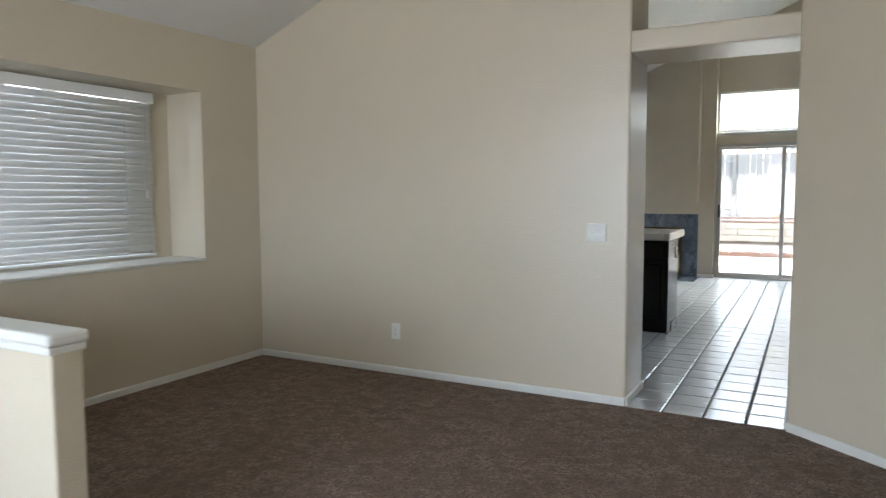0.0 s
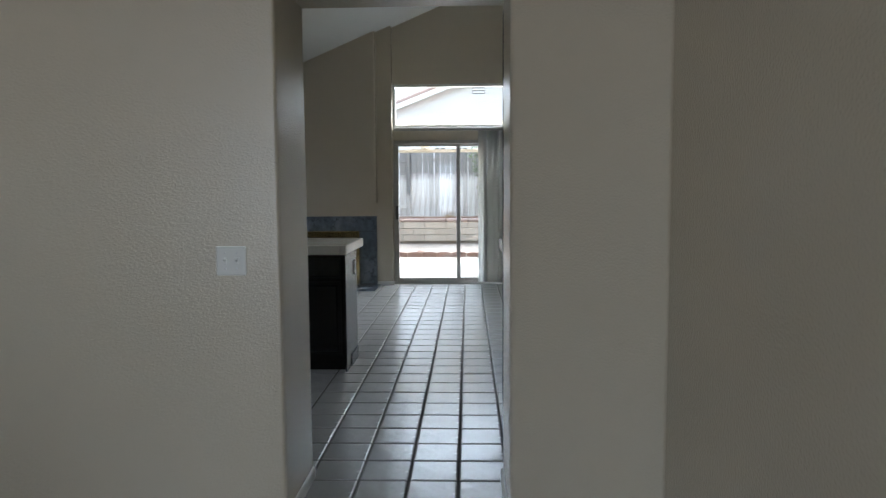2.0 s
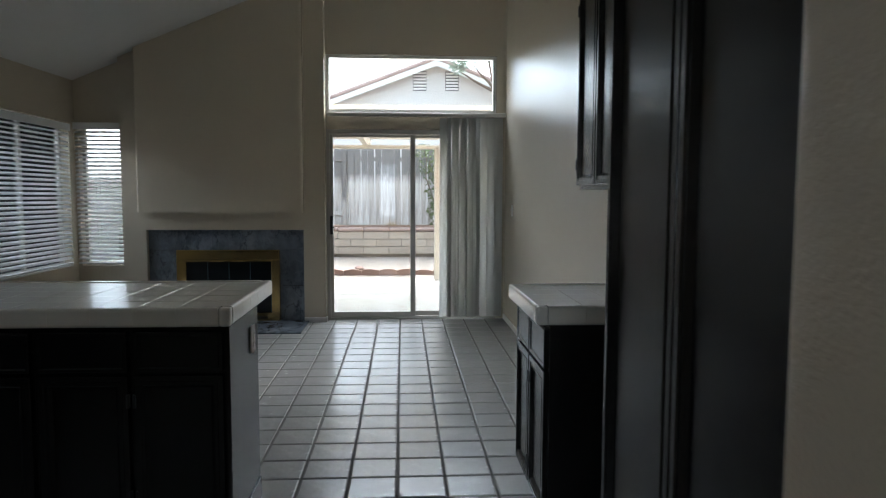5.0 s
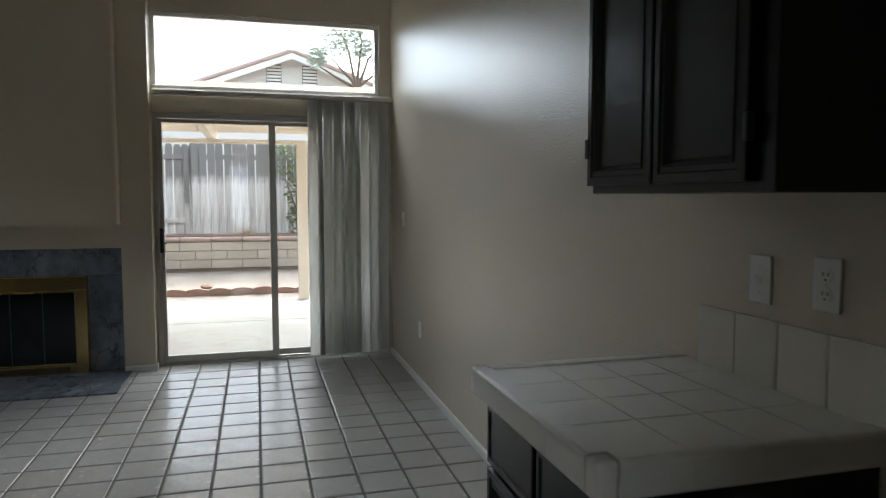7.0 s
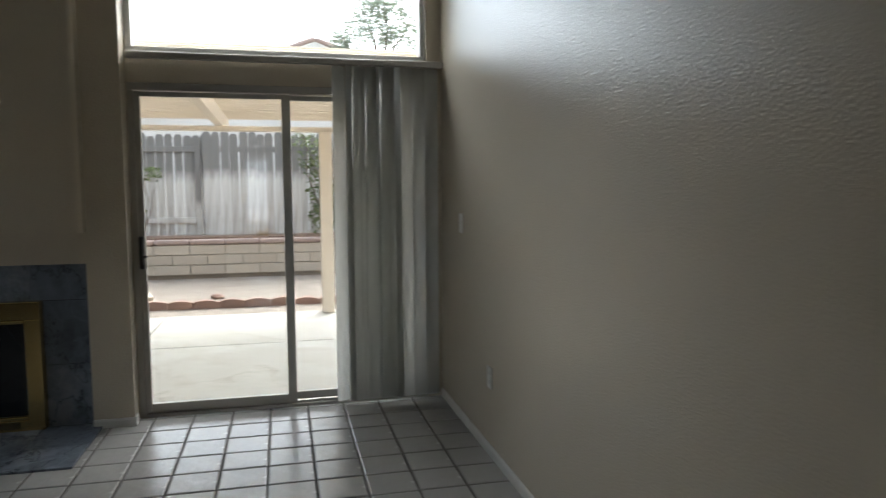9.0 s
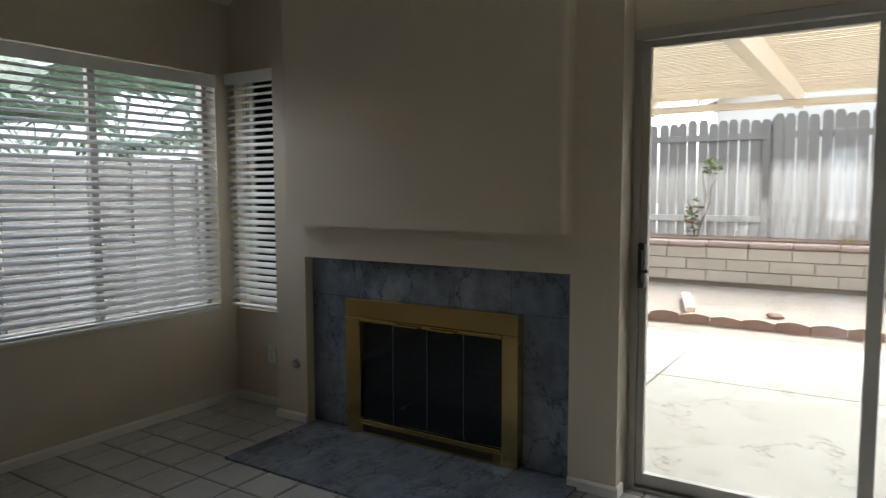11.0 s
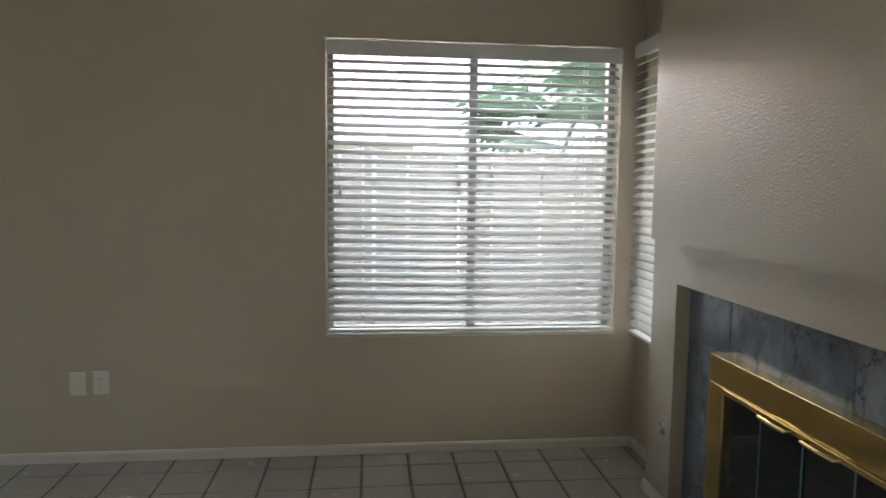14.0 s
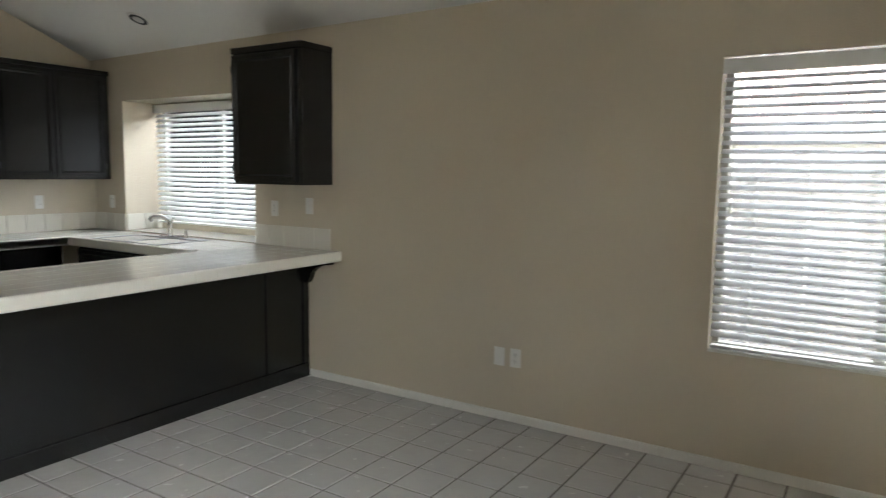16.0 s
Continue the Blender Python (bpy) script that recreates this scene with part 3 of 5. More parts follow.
def blind(at, deg, w, z0, z1, tilt, label, pitch=0.044, slat=0.05, sag=0.0, wand=None, cords=(0.12, 0.88), mat=None):
    """A horizontal blind; at is the middle of its head on plan, deg turns its room side (-y) into the room."""
    ob = thing("window_blind", (*at, z0), label, "window blind")
    M = Matrix.Translation((*at, 0)) @ pose(0, 0, 0, 0, 0, deg)

    def put(nm, bm, mat, lb="", parent=None):
        bmesh.ops.transform(bm, matrix=M, verts=bm.verts)
        return part(nm, bm, mat, parent or ob, lb)

    put("headrail", box((-w / 2, -0.02, z1 - 0.05), (w / 2, 0.035, z1 - 0.005), 0.003), RAILWHITE)
    put("valance", box((-w / 2 - 0.004, -0.034, z1 - 0.072), (w / 2 + 0.004, -0.022, z1), 0.004), RAILWHITE, "white slat-faced valance")
    me = slat_mesh(w - 0.01, slat, mat=mat or SLAT)
    z, rng = z1 - 0.095, random.Random(7)
    while z > z0 + 0.045:
        s = new("slat", me)
        s.parent = ob
        a = tilt + rng.uniform(-0.5, 0.5)
        s.matrix_local = Matrix.Translation((0, 0, -z0)) @ pose(0, 0, 0, 0, 0, deg) @ pose(0, 0, z, a, rng.uniform(-0.12, 0.12) + sag * (z1 - z), 0)
        z -= pitch
    put("bottom_rail", box((-w / 2 + 0.005, -0.024, z0 + 0.008), (w / 2 - 0.005, 0.026, z0 + 0.024), 0.004), RAILWHITE)
    for u in cords:
        x = (u - 0.5) * w
        for y in (-0.0275, 0.0275):
            put("ladder_cord", box((x - 0.0012, y - 0.0008, z0 + 0.02), (x + 0.0012, y + 0.0008, z1 - 0.05)), SLAT)
    if wand is not None:
        x = (wand - 0.5) * w
        put("pull_cord", join(cylinder((x, -0.04, z1 - 0.06), (x, -0.04, z1 - 0.72), 0.0016, n=6), cylinder((x, -0.04, z1 - 0.75), (x, -0.04, z1 - 0.71), 0.009, 0.005, n=10)), PLASTIC)
    return ob


def window_unit(name, axis, t, u0, u1, z0, z1, label, mid=True, depth=0.05, mat=None):
    """An aluminium window in an opening: frame, sash bar, panes."""
    mat = mat or ALU
    ob = thing(name, ((t, (u0 + u1) / 2, z0) if axis == "x" else ((u0 + u1) / 2, t, z0)), label, "window", kind="structure")

    def bx(a, b, c, d, w0, w1, bev=0.004):
        return box((w0, a, c), (w1, b, d), bev) if axis == "x" else box((a, w0, c), (b, w1, d), bev)

    f = 0.035
    for a, b, c, d in ((u0, u1, z1 - f, z1), (u0, u1, z0, z0 + f), (u0, u0 + f, z0 + f, z1 - f), (u1 - f, u1, z0 + f, z1 - f)):
        part("window_frame", bx(a, b, c, d, t - depth / 2, t + depth / 2), mat, ob)
    um = (u0 + u1) / 2
    if mid:
        part("sash_bar", bx(um - 0.022, um + 0.022, z0 + f, z1 - f, t - depth / 2 + 0.006, t + depth / 2 - 0.006), mat, ob)
    for a, b in (((u0 + f, um - 0.022), (um + 0.022, u1 - f)) if mid else ((u0 + f, u1 - f),)):
        p = part("pane", bx(a, b, z0 + f, z1 - f, t - 0.003, t + 0.003, 0), GLASS, ob)
        p.visible_shadow = False
    return ob


# ---- windows and blinds ----
window_unit("window_1", "x", WX - 0.41, 0.75, 2.745, 0.875, 2.05, "aluminium slider window behind a closed white blind")
window_unit("window_2", "x", WX - 0.41, 4.10, 5.70, 1.0, 2.05, "aluminium slider window over the kitchen sink")
window_unit("window_3", "x", WX - 0.11, 9.057, 10.543, 0.612, 2.073, "aluminium slider window behind a white blind")
window_unit("window_4", "y", NY + 0.11, -4.028, -3.352, 0.602, 2.098, "narrow aluminium window beside the chimney", mid=False)
blind((WX - 0.325, 1.745), 90, 1.99, 0.86, 2.035, 70, "white horizontal blind, closed, in the dining window", wand=0.96, mat=SLAT_CLOSED)
blind((WX - 0.325, 4.90), 90, 1.60, 1.0, 2.075, 36, "white horizontal blind, half open, over the sink", cords=(0.1, 0.5, 0.9))
blind((WX - 0.012, 9.80), 90, 1.475, 0.625, 2.073, 27, "white horizontal blind with open slats and a slightly tilted bottom rail", sag=0.25, wand=0.045)
blind((-3.70, NY - 0.03), 0, 0.70, 0.615, 2.098, 27, "narrow white horizontal blind beside the chimney", cords=(0.2, 0.8))
struct("sill_family", box((WX - 0.085, BWIN[0] + 0.002, BWIN[2] - 0.001), (WX + 0.004, BWIN[1] - 0.002, BWIN[2] + 0.014), 0.003), TRIM, "white painted window sill", "sill")

# transom over the sliding door
tr = window_unit("window_5", "y", NY + 0.05, TRANSOM[0] + 0.002, TRANSOM[1] - 0.002, TRANSOM[2] + 0.002, TRANSOM[3] - 0.002, "wide fixed transom window over the sliding door", mid=False, depth=0.07, mat=TRIM)
struct("sill_transom", box((SLIDE[0] + 0.002, NY - 0.02, TRANSOM[2] - 0.03), (EX - 0.002, NY + 0.012, TRANSOM[2] + 0.004), 0.003), TRIM, "painted ledge under the transom", "sill")

# sliding door
sd = thing("door_1", (-0.54, NY + 0.05, 0), "aluminium sliding glass door to the patio, closed, with black latch", "sliding door", kind="structure")
fx0, fx1, ft = SLIDE[0] + 0.002, SLIDE[1] - 0.002, SLIDE[3] - 0.002
part("door_frame", box((fx0, NY - 0.005, ft - 0.045), (fx1, NY + 0.10, ft), 0.004), ALU, sd, "head of the frame")
part("door_frame", box((fx0, NY - 0.005, 0.0), (fx0 + 0.035, NY + 0.10, ft - 0.045), 0.004), ALU, sd)
part("door_frame", box((fx1 - 0.035, NY - 0.005, 0.0), (fx1, NY + 0.10, ft - 0.045), 0.004), ALU, sd)
part("door_track", join(box((fx0 + 0.035, NY - 0.012, -0.001), (fx1 - 0.035, NY + 0.10, 0.018), 0.003), box((fx0 + 0.035, NY + 0.016, 0.018), (fx1 - 0.035, NY + 0.022, 0.03))), ALU, sd, "worn metal track")
for nm, a, b, y, mat in (("sliding_panel", fx0 + 0.036, -0.50, NY + 0.022, ALU), ("fixed_panel", -0.555, fx1 - 0.036, NY + 0.066, ALU)):
    z0, z1, s = 0.03, ft - 0.05, 0.032
    pn = part(nm, join(box((a, y - 0.017, z0), (a + s, y + 0.017, z1), 0.003), box((b - s - 0.022, y - 0.017, z0), (b, y + 0.017, z1), 0.003),
                       box((a + s, y - 0.017, z1 - 0.03), (b - s - 0.022, y + 0.017, z1), 0.003), box((a + s, y - 0.017, z0), (b - s - 0.022, y + 0.017, z0 + 0.05), 0.003)), mat, sd)
    gp = part("pane", box((a + s, y - 0.003, z0 + 0.05), (b - s - 0.022, y + 0.003, z1 - 0.03)), GLASS, pn)
    gp.visible_shadow = False
hd = part("handle", join(box((fx0 + 0.036, NY - 0.032, 0.93), (fx0 + 0.066, NY + 0.004, 1.13), 0.006), box((fx0 + 0.045, NY - 0.05, 0.96), (fx0 + 0.062, NY - 0.03, 1.10), 0.006)), RUBBER, sd, "black pull handle with latch")
part("latch", box((fx0 + 0.060, NY - 0.045, 1.0), (fx0 + 0.085, NY - 0.03, 1.015), 0.003), RUBBER, hd)
part("latch", box((0.335, NY - 0.03, 1.2), (0.35, NY + 0.0, 1.28), 0.003), RUBBER, sd)

# vertical blind, drawn to one side
vb = thing("vertical_blind", (0.12, 10.60, 0.03), "off-white vinyl vertical blind drawn open beside the glass door", "vertical blind")
part("headrail", box((SLIDE[0] + 0.02, 10.585, 2.185), (EX - 0.004, 10.63, 2.222), 0.004), ALU, vb, "pale metal track")
for x in (-1.15, -0.5, 0.2):
    part("bracket", box((x - 0.012, 10.625, 2.19), (x + 0.012, NY - 0.002, 2.235), 0.003), TRIM, vb)
rng = random.Random(4)
# one vane apart at the leading edge, a tight pack, then three loose ones by the wall: (middle, turn, forward)
vanes = [(-0.198, 24, 0.0)]
vanes += [(-0.150 + 0.009 * k, 80 - 1.5 * k, 0.004) for k in range(5)]
vanes += [(-0.075, 20, -0.014), (-0.055, 12, 0.012), (-0.03, 26, 0.0), (0.01, 12, -0.012), (0.025, 20, 0.014), (0.055, 66, 0.002), (0.07, 14, 0.016),
          (0.10, 18, -0.014), (0.12, 12, 0.010), (0.135, 22, 0.0)]
vanes += [(0.165 + 0.009 * k, 76 - 2 * k, 0.0) for k in range(4)]
vanes += [(0.238, 12, -0.008), (0.316, 9, 0.0), (0.396, 12, -0.006)]
for x, a, forward in vanes:
    bm = bmesh.new()
    n, twist = 8, rng.uniform(-3, 3)
    rows = []
    for z in (0.035, 0.75, 1.45, 2.178):
        turn = Matrix.Rotation(radians(a + twist * (1.1 - z)), 3, "Z")
        row = []
        for k in range(n + 1):
            u = k / n * 2 - 1
            row.append(bm.verts.new(turn @ Vector((u * 0.0465, 0.011 * (u * u - 0.5), 0)) + Vector((x, 10.605 + forward, z))))
        rows.append(row)
    for p, q in zip(rows, rows[1:]):
        for k in range(n):
            bm.faces.new((p[k], p[k + 1], q[k + 1], q[k]))
    bmesh.ops.solidify(bm, geom=bm.faces[:], thickness=0.0014)
    vane = part("vane", bm, VANE, vb, smooth=True)
    part("hanger", box((x - 0.006, 10.600 + forward, 2.176), (x + 0.006, 10.610 + forward, 2.19)), PLASTIC, vane, "white carrier clip")

# ---- fireplace ----
ts = thing("fireplace_surround", (-2.5, 10.605, 0.0), "grey-blue veined marble tiles set round the fireplace", "fireplace surround")
part("backing", join(box((FPX[0] + 0.001, 10.602, 0.001), (-3.02, NY - 0.002, 0.984)), box((-1.93, 10.602, 0.001), (FPX[1] - 0.001, NY - 0.002, 0.984)), box((-3.02, 10.602, 0.76), (-1.93, NY - 0.002, 0.984))), SOOT, ts, "dark joints")
w5 = (FPX[1] - FPX[0]) / 5
tiles = [(FPX[0] + i * w5, FPX[0] + (i + 1) * w5, 0.768, 0.984) for i in range(5)]
for a, b in ((FPX[0], -3.012), (-1.945, FPX[1])):
    tiles += [(a, b, 0.012, 0.385), (a, b, 0.385, 0.768)]
for a, b, c, d in tiles:
    part("marble_tile", box((a + 0.0012, 10.59, c + 0.0012), (b - 0.0012, 10.604, d - 0.0012), 0.0015), MARBLE, ts)
hs = thing("hearth", (-2.45, 10.2, 0), "grey-blue marble tile hearth laid flush on the floor", "hearth")
hx, hy = [-3.285, -2.955, -2.625, -2.295, -1.965, -1.635], [9.90, 10.23, 10.588]
for i in range(5):
    for j in range(2):
        part("marble_tile", box((hx[i] + 0.0012, hy[j] + 0.0012, 0.0005), (hx[i + 1] - 0.0012, hy[j + 1] - 0.0012, 0.014), 0.002), MARBLE, hs)

fi = thing("fireplace_insert", (-2.48, 10.55, 0.014), "polished brass fireplace front with four smoked glass doors, closed", "fireplace")
bx0, bx1, bz0, bz1 = -3.012, -1.945, 0.016, 0.772
ix0, ix1, iz0, iz1 = -2.912, -2.03, 0.115, 0.668
part("brass_top", box((bx0, 10.532, iz1), (bx1, 10.602, bz1), 0.004), BRASS, fi)
part("brass_side", box((bx0, 10.532, bz0), (ix0, 10.602, iz1), 0.004), BRASS, fi)
part("brass_side", box((ix1, 10.532, bz0), (bx1, 10.602, iz1), 0.004), BRASS, fi)
part("brass_bottom", box((ix0, 10.532, bz0), (ix1, 10.602, iz0 - 0.035), 0.004), BRASS, fi)
part("vent_grille", join(*(box((ix0 + 0.02 + k * 0.0105, 10.529, bz0 + 0.016), (ix0 + 0.0255 + k * 0.0105, 10.534, iz0 - 0.045), 0) for k in range(78))), BLACK, fi, "row of dark vent slots")
part("firebox", box((ix0, 10.605, iz0 - 0.03), (ix1, 10.668, iz1)), SOOT, fi)
for z in (iz0 - 0.034, iz1 - 0.022):
    part("door_rail", box((ix0 + 0.002, 10.528, z), (ix1 - 0.002, 10.55, z + 0.02), 0.004), BRASS, fi, "thin brass door track")
wd = (ix1 - ix0) / 4
for k in range(4):
    fold = 0.006 * (1 if k % 2 else -1)
    a = ix0 + k * wd
    bm = box((a + 0.002, 10.548, iz0 - 0.012), (a + wd - 0.002, 10.553, iz1 - 0.024))
    for v in bm.verts:
        v.co.y += fold * ((v.co.x - a) / wd - 0.5)
    part("glass_door", bm, DARKGLASS, fi)
    part("door_edge", box((a + wd - 0.004, 10.545, iz0 - 0.012), (a + wd - 0.001, 10.5475, iz1 - 0.024)), GLASSEDGE, fi)
for k in (1, 2):
    cx = ix0 + (k + 0.5) * wd
    part("handle", tube([(cx - 0.075, 10.528, iz1 - 0.012), (cx - 0.07, 10.508, iz1 - 0.014), (cx, 10.505, iz1 - 0.014), (cx + 0.07, 10.508, iz1 - 0.014), (cx + 0.075, 10.528, iz1 - 0.012)], 0.006, 8), BRASS, fi)
part("screen_pull", cylinder((-2.47, 10.52, 0.075), (-2.47, 10.533, 0.075), 0.008, n=10), BRASS, fi)

gv = thing("gas_valve", (-3.39, 10.53, 0.345), "round chrome gas key valve on the chimney breast", "gas valve")
part("flange", cylinder((-3.39, 10.5295, 0.345), (-3.39, 10.522, 0.345), 0.03, 0.026, n=20), CHROME, gv)
part("key_socket", cylinder((-3.39, 10.522, 0.345), (-3.39, 10.512, 0.345), 0.012, n=12), STEEL, gv)

# ---- kitchen ----
CT = 0.94
PITCH = 0.153


def spread(a, b, pitch=PITCH):
    """Tile joints between a and b."""
    n = max(1, round((b - a) / pitch))
    return [a + (b - a) * i / n for i in range(n + 1)]


def tile_field(ob, x0, x1, y0, y1, z, skip=None):
    xs, ys, g = spread(x0, x1), spread(y0, y1), 0.0014
    for i in range(len(xs) - 1):
        for j in range(len(ys) - 1):
            cx, cy = (xs[i] + xs[i + 1]) / 2, (ys[j] + ys[j + 1]) / 2
            if skip and skip(cx, cy):
                continue
            part("tile", box((xs[i] + g, ys[j] + g, z - 0.007), (xs[i + 1] - g, ys[j + 1] - g, z), 0.0008, 1), CTILE, ob)


def edge_tiles(ob, a, b, fixed, axis, out, z, deep=0.045, drop=0.068):
    """Rounded edge tiles along a counter's rim; out: +1 or -1, the side it faces."""
    for u, w in zip((us := spread(a, b)), us[1:]):
        lo, hi = (fixed, fixed + out * deep)
        t0, t1 = min(lo, hi), max(lo, hi)
        bm = box((u + 0.0004, t0, z - drop), (w - 0.0004, t1, z + 0.004)) if axis == "y" else box((t0, u + 0.0004, z - drop), (t1, w - 0.0004, z + 0.004))
        k = 1 if axis == "y" else 0
        soften(bm, 0.012, lambda e: all(abs(v.co[k] - hi) < 1e-5 for v in e.verts) and abs(e.verts[0].co.z - e.verts[1].co.z) < 1e-5, 3)
        part("edge_tile", bm, CTILE, ob)


# worktop: peninsula, sink run and back run
PX1, PY0, PY1 = -1.275, 5.775, 6.60
SX1 = -3.455
wt = thing("worktop", (-2.6, 6.2, 0.868), "cream ceramic-tiled kitchen worktop with rounded edge tiles, U-shaped", "worktop")
part("bed", join(box((WX, PY0 + 0.01, CT - 0.06), (PX1 - 0.01, PY1 - 0.01, CT - 0.0014)), box((WX, KY, CT - 0.06), (SX1 - 0.01, PY0 + 0.01, CT - 0.0014)), box((SX1 - 0.01, KY, CT - 0.06), (-2.5, 4.215, CT - 0.0014))), CGROUT, wt, "grey grout bed")
sink_box = (-3.95, -3.52, 4.50, 5.28)
tile_field(wt, WX + 0.002, PX1 - 0.047, PY0 + 0.047, PY1 - 0.047, CT)
tile_field(wt, WX + 0.002, SX1 - 0.047, 4.22, PY0 + 0.047, CT, lambda x, y: sink_box[0] < x < sink_box[1] and sink_box[2] < y < sink_box[3])
tile_field(wt, WX + 0.002, -2.55, KY + 0.002, 4.215 - 0.047, CT)
edge_tiles(wt, WX + 0.002, PX1 - 0.045, PY1 - 0.045, "y", 1, CT)
edge_tiles(wt, SX1, PX1 - 0.045, PY0 + 0.045, "y", -1, CT)
edge_tiles(wt, PY0 + 0.045, PY1 - 0.045, PX1 - 0.045, "x", 1, CT)
edge_tiles(wt, 4.22, PY0, SX1 - 0.045, "x", 1, CT)
edge_tiles(wt, SX1, -2.5, 4.215 - 0.045, "y", 1, CT)
for cy, s in ((PY0 + 0.0225, -1), (PY1 - 0.0225, 1)):
    part("corner_tile", box((PX1 - 0.0445, cy - 0.022, CT - 0.068), (PX1, cy + 0.022, CT + 0.004), 0.011, 3), CTILE, wt)

bs = thing("backsplash", (-3.9, 5.0, CT), "single row of cream backsplash tiles along the kitchen walls", "backsplash")
for u, w in zip((us := spread(5.745, 6.50, 0.155)), us[1:]):
    part("splash_tile", box((WX + 0.001, u + 0.0014, CT + 0.002), (WX + 0.012, w - 0.0014, CT + 0.155), 0.003), CTILE, bs)
for u, w in zip((us := spread(KY + 0.013, 4.08, 0.155)), us[1:]):
    part("splash_tile", box((WX + 0.001, u + 0.0014, CT + 0.002), (WX + 0.012, w - 0.0014, CT + 0.155), 0.003), CTILE, bs)
for u, w in zip((us := spread(WX + 0.014, -2.5, 0.155)), us[1:]):
    part("splash_tile", box((u + 0.0014, KY + 0.001, CT + 0.002), (w - 0.0014, KY + 0.012, CT + 0.155), 0.003), CTILE, bs)
for u, w in zip((us := spread(WX - 0.355, WX - 0.002, 0.155)), us[1:]):
    part("splash_tile", box((u + 0.0014, KWIN[0] + 0.001, CT + 0.012), (w - 0.0014, KWIN[0] + 0.011, CT + 0.155), 0.003), CTILE, bs)
part("sill_tile", box((WX - 0.355, KWIN[0] + 0.012, CT + 0.006), (WX - 0.001, KWIN[1] - 0.001, CT + 0.011), 0.002), CTILE, bs)

# cabinets under the worktop
def base_cabinet(label, face, origin, w, d, doors, drawers=True, sides=True):
    """A base unit; origin is the front left corner on the floor, seen from the front."""
    ob = thing("base_cabinet", origin, label, "base cabinet", "kitchen base cabinets")
    deg = FACING[face]

    def put(nm, bm):
        return part(nm, turned(bm, deg, origin), CAB, ob)

    put("body", box((0, 0.02, 0.10), (w, d, 0.868), 0.002))
    put("toe_kick", box((0.002, 0.075, 0.0), (w - 0.002, d, 0.10)))
    dw = w / doors
    for k in range(doors):
        x = k * dw + 0.012
        R = pose(*origin, 0, 0, deg)
        if drawers:
            c = R @ Vector((x, 0, 0.70))
            hang("drawer_front", ob, face, c, dw - 0.024, 0.15, slab=True)
        c = R @ Vector((x, 0, 0.125))
        hang("door", ob, face, c, dw - 0.024, 0.56 if drawers else 0.72, hinges=(0.0 if k % 2 else 1.0))
    return ob


for k in range(3):
    base_cabinet("black-painted base cabinet under the tiled peninsula", "-y", (-3.40 + k * 0.70, 5.80, 0), 0.699, 0.47, 2)
base_cabinet("black-painted sink base cabinet under the kitchen window", "+x", (-3.50, 4.26, 0), 1.50, 0.56, 2, drawers=False)
base_cabinet("black-painted base cabinet along the kitchen wall", "+y", (-2.52, 4.18, 0), 0.92, 0.555, 2)

bp = thing("bar_back_panel", (-2.6, 6.29, 0), "black-painted wooden back panel of the breakfast bar with stiles and brackets", "bar panel")
part("panel", box((WX + 0.001, 6.271, 0.0), (-1.301, 6.279, 0.87)), CAB, bp)
for x, w in ((WX + 0.001, 0.06), (-3.72, 0.07), (-1.371, 0.07)):
    part("stile", box((x, 6.279, 0.10), (x + w, 6.287, 0.80), 0.003), CAB, bp)
part("rail", box((WX + 0.001, 6.279, 0.80), (-1.301, 6.291, 0.87), 0.003), CAB, bp)
part("rail", box((WX + 0.001, 6.279, 0.0), (-1.301, 6.291, 0.10), 0.003), CAB, bp)
for x in (WX + 0.003,):
    pts = [(6.291, 0.868), (6.53, 0.868), (6.53, 0.845)] + [(6.53 - 0.19 * math.sin(a), 0.845 - 0.11 * (1 - math.cos(a))) for a in (0.3, 0.6, 0.9, 1.2, 1.5)] + [(6.315, 0.70), (6.291, 0.70)]
    bm = bmesh.new()
    a = [bm.verts.new((x, p, q)) for p, q in pts]
    b = [bm.verts.new((x + 0.045, p, q)) for p, q in pts]
    bm.faces.new(a[::-1])
    bm.faces.new(b)
    for i in range(len(pts)):
        bm.faces.new((a[i], a[(i + 1) % len(pts)], b[(i + 1) % len(pts)], b[i]))
    part("bracket", bm, CAB, bp, "curved wooden bracket")
ep = thing("end_panel", (-1.29, 6.03, 0), "black-painted satin end panel of the peninsula", "cabinet panel")
part("panel", box((-1.2995, 5.80, 0.0), (-1.285, 6.291, 0.87), 0.002), CAB, ep)
part("toe_block", box((-1.2845, 5.99, 0.0), (-1.279, 6.291, 0.09), 0.001), CAB, ep)

# sink and tap
sk = thing("kitchen_sink", (-3.73, 4.89, CT), "stainless steel double-bowl sink set in the tiled worktop", "sink")
sx0, sx1, sy0, sy1 = -3.985, -3.515, 4.46, 5.30
zr = CT + 0.006
part("rim", join(box((sx0, sy0, CT + 0.001), (sx1, sy0 + 0.03, zr), 0.002), box((sx0, sy1 - 0.03, CT + 0.001), (sx1, sy1, zr), 0.002), box((sx0, sy0 + 0.03, CT + 0.001), (sx0 + 0.08, sy1 - 0.03, zr), 0.002),
                 box((sx1 - 0.025, sy0 + 0.03, CT + 0.001), (sx1, sy1 - 0.03, zr), 0.002), box((sx0 + 0.08, 4.865, CT - 0.01), (sx1 - 0.025, 4.895, zr - 0.001), 0.003)), BOWL, sk)
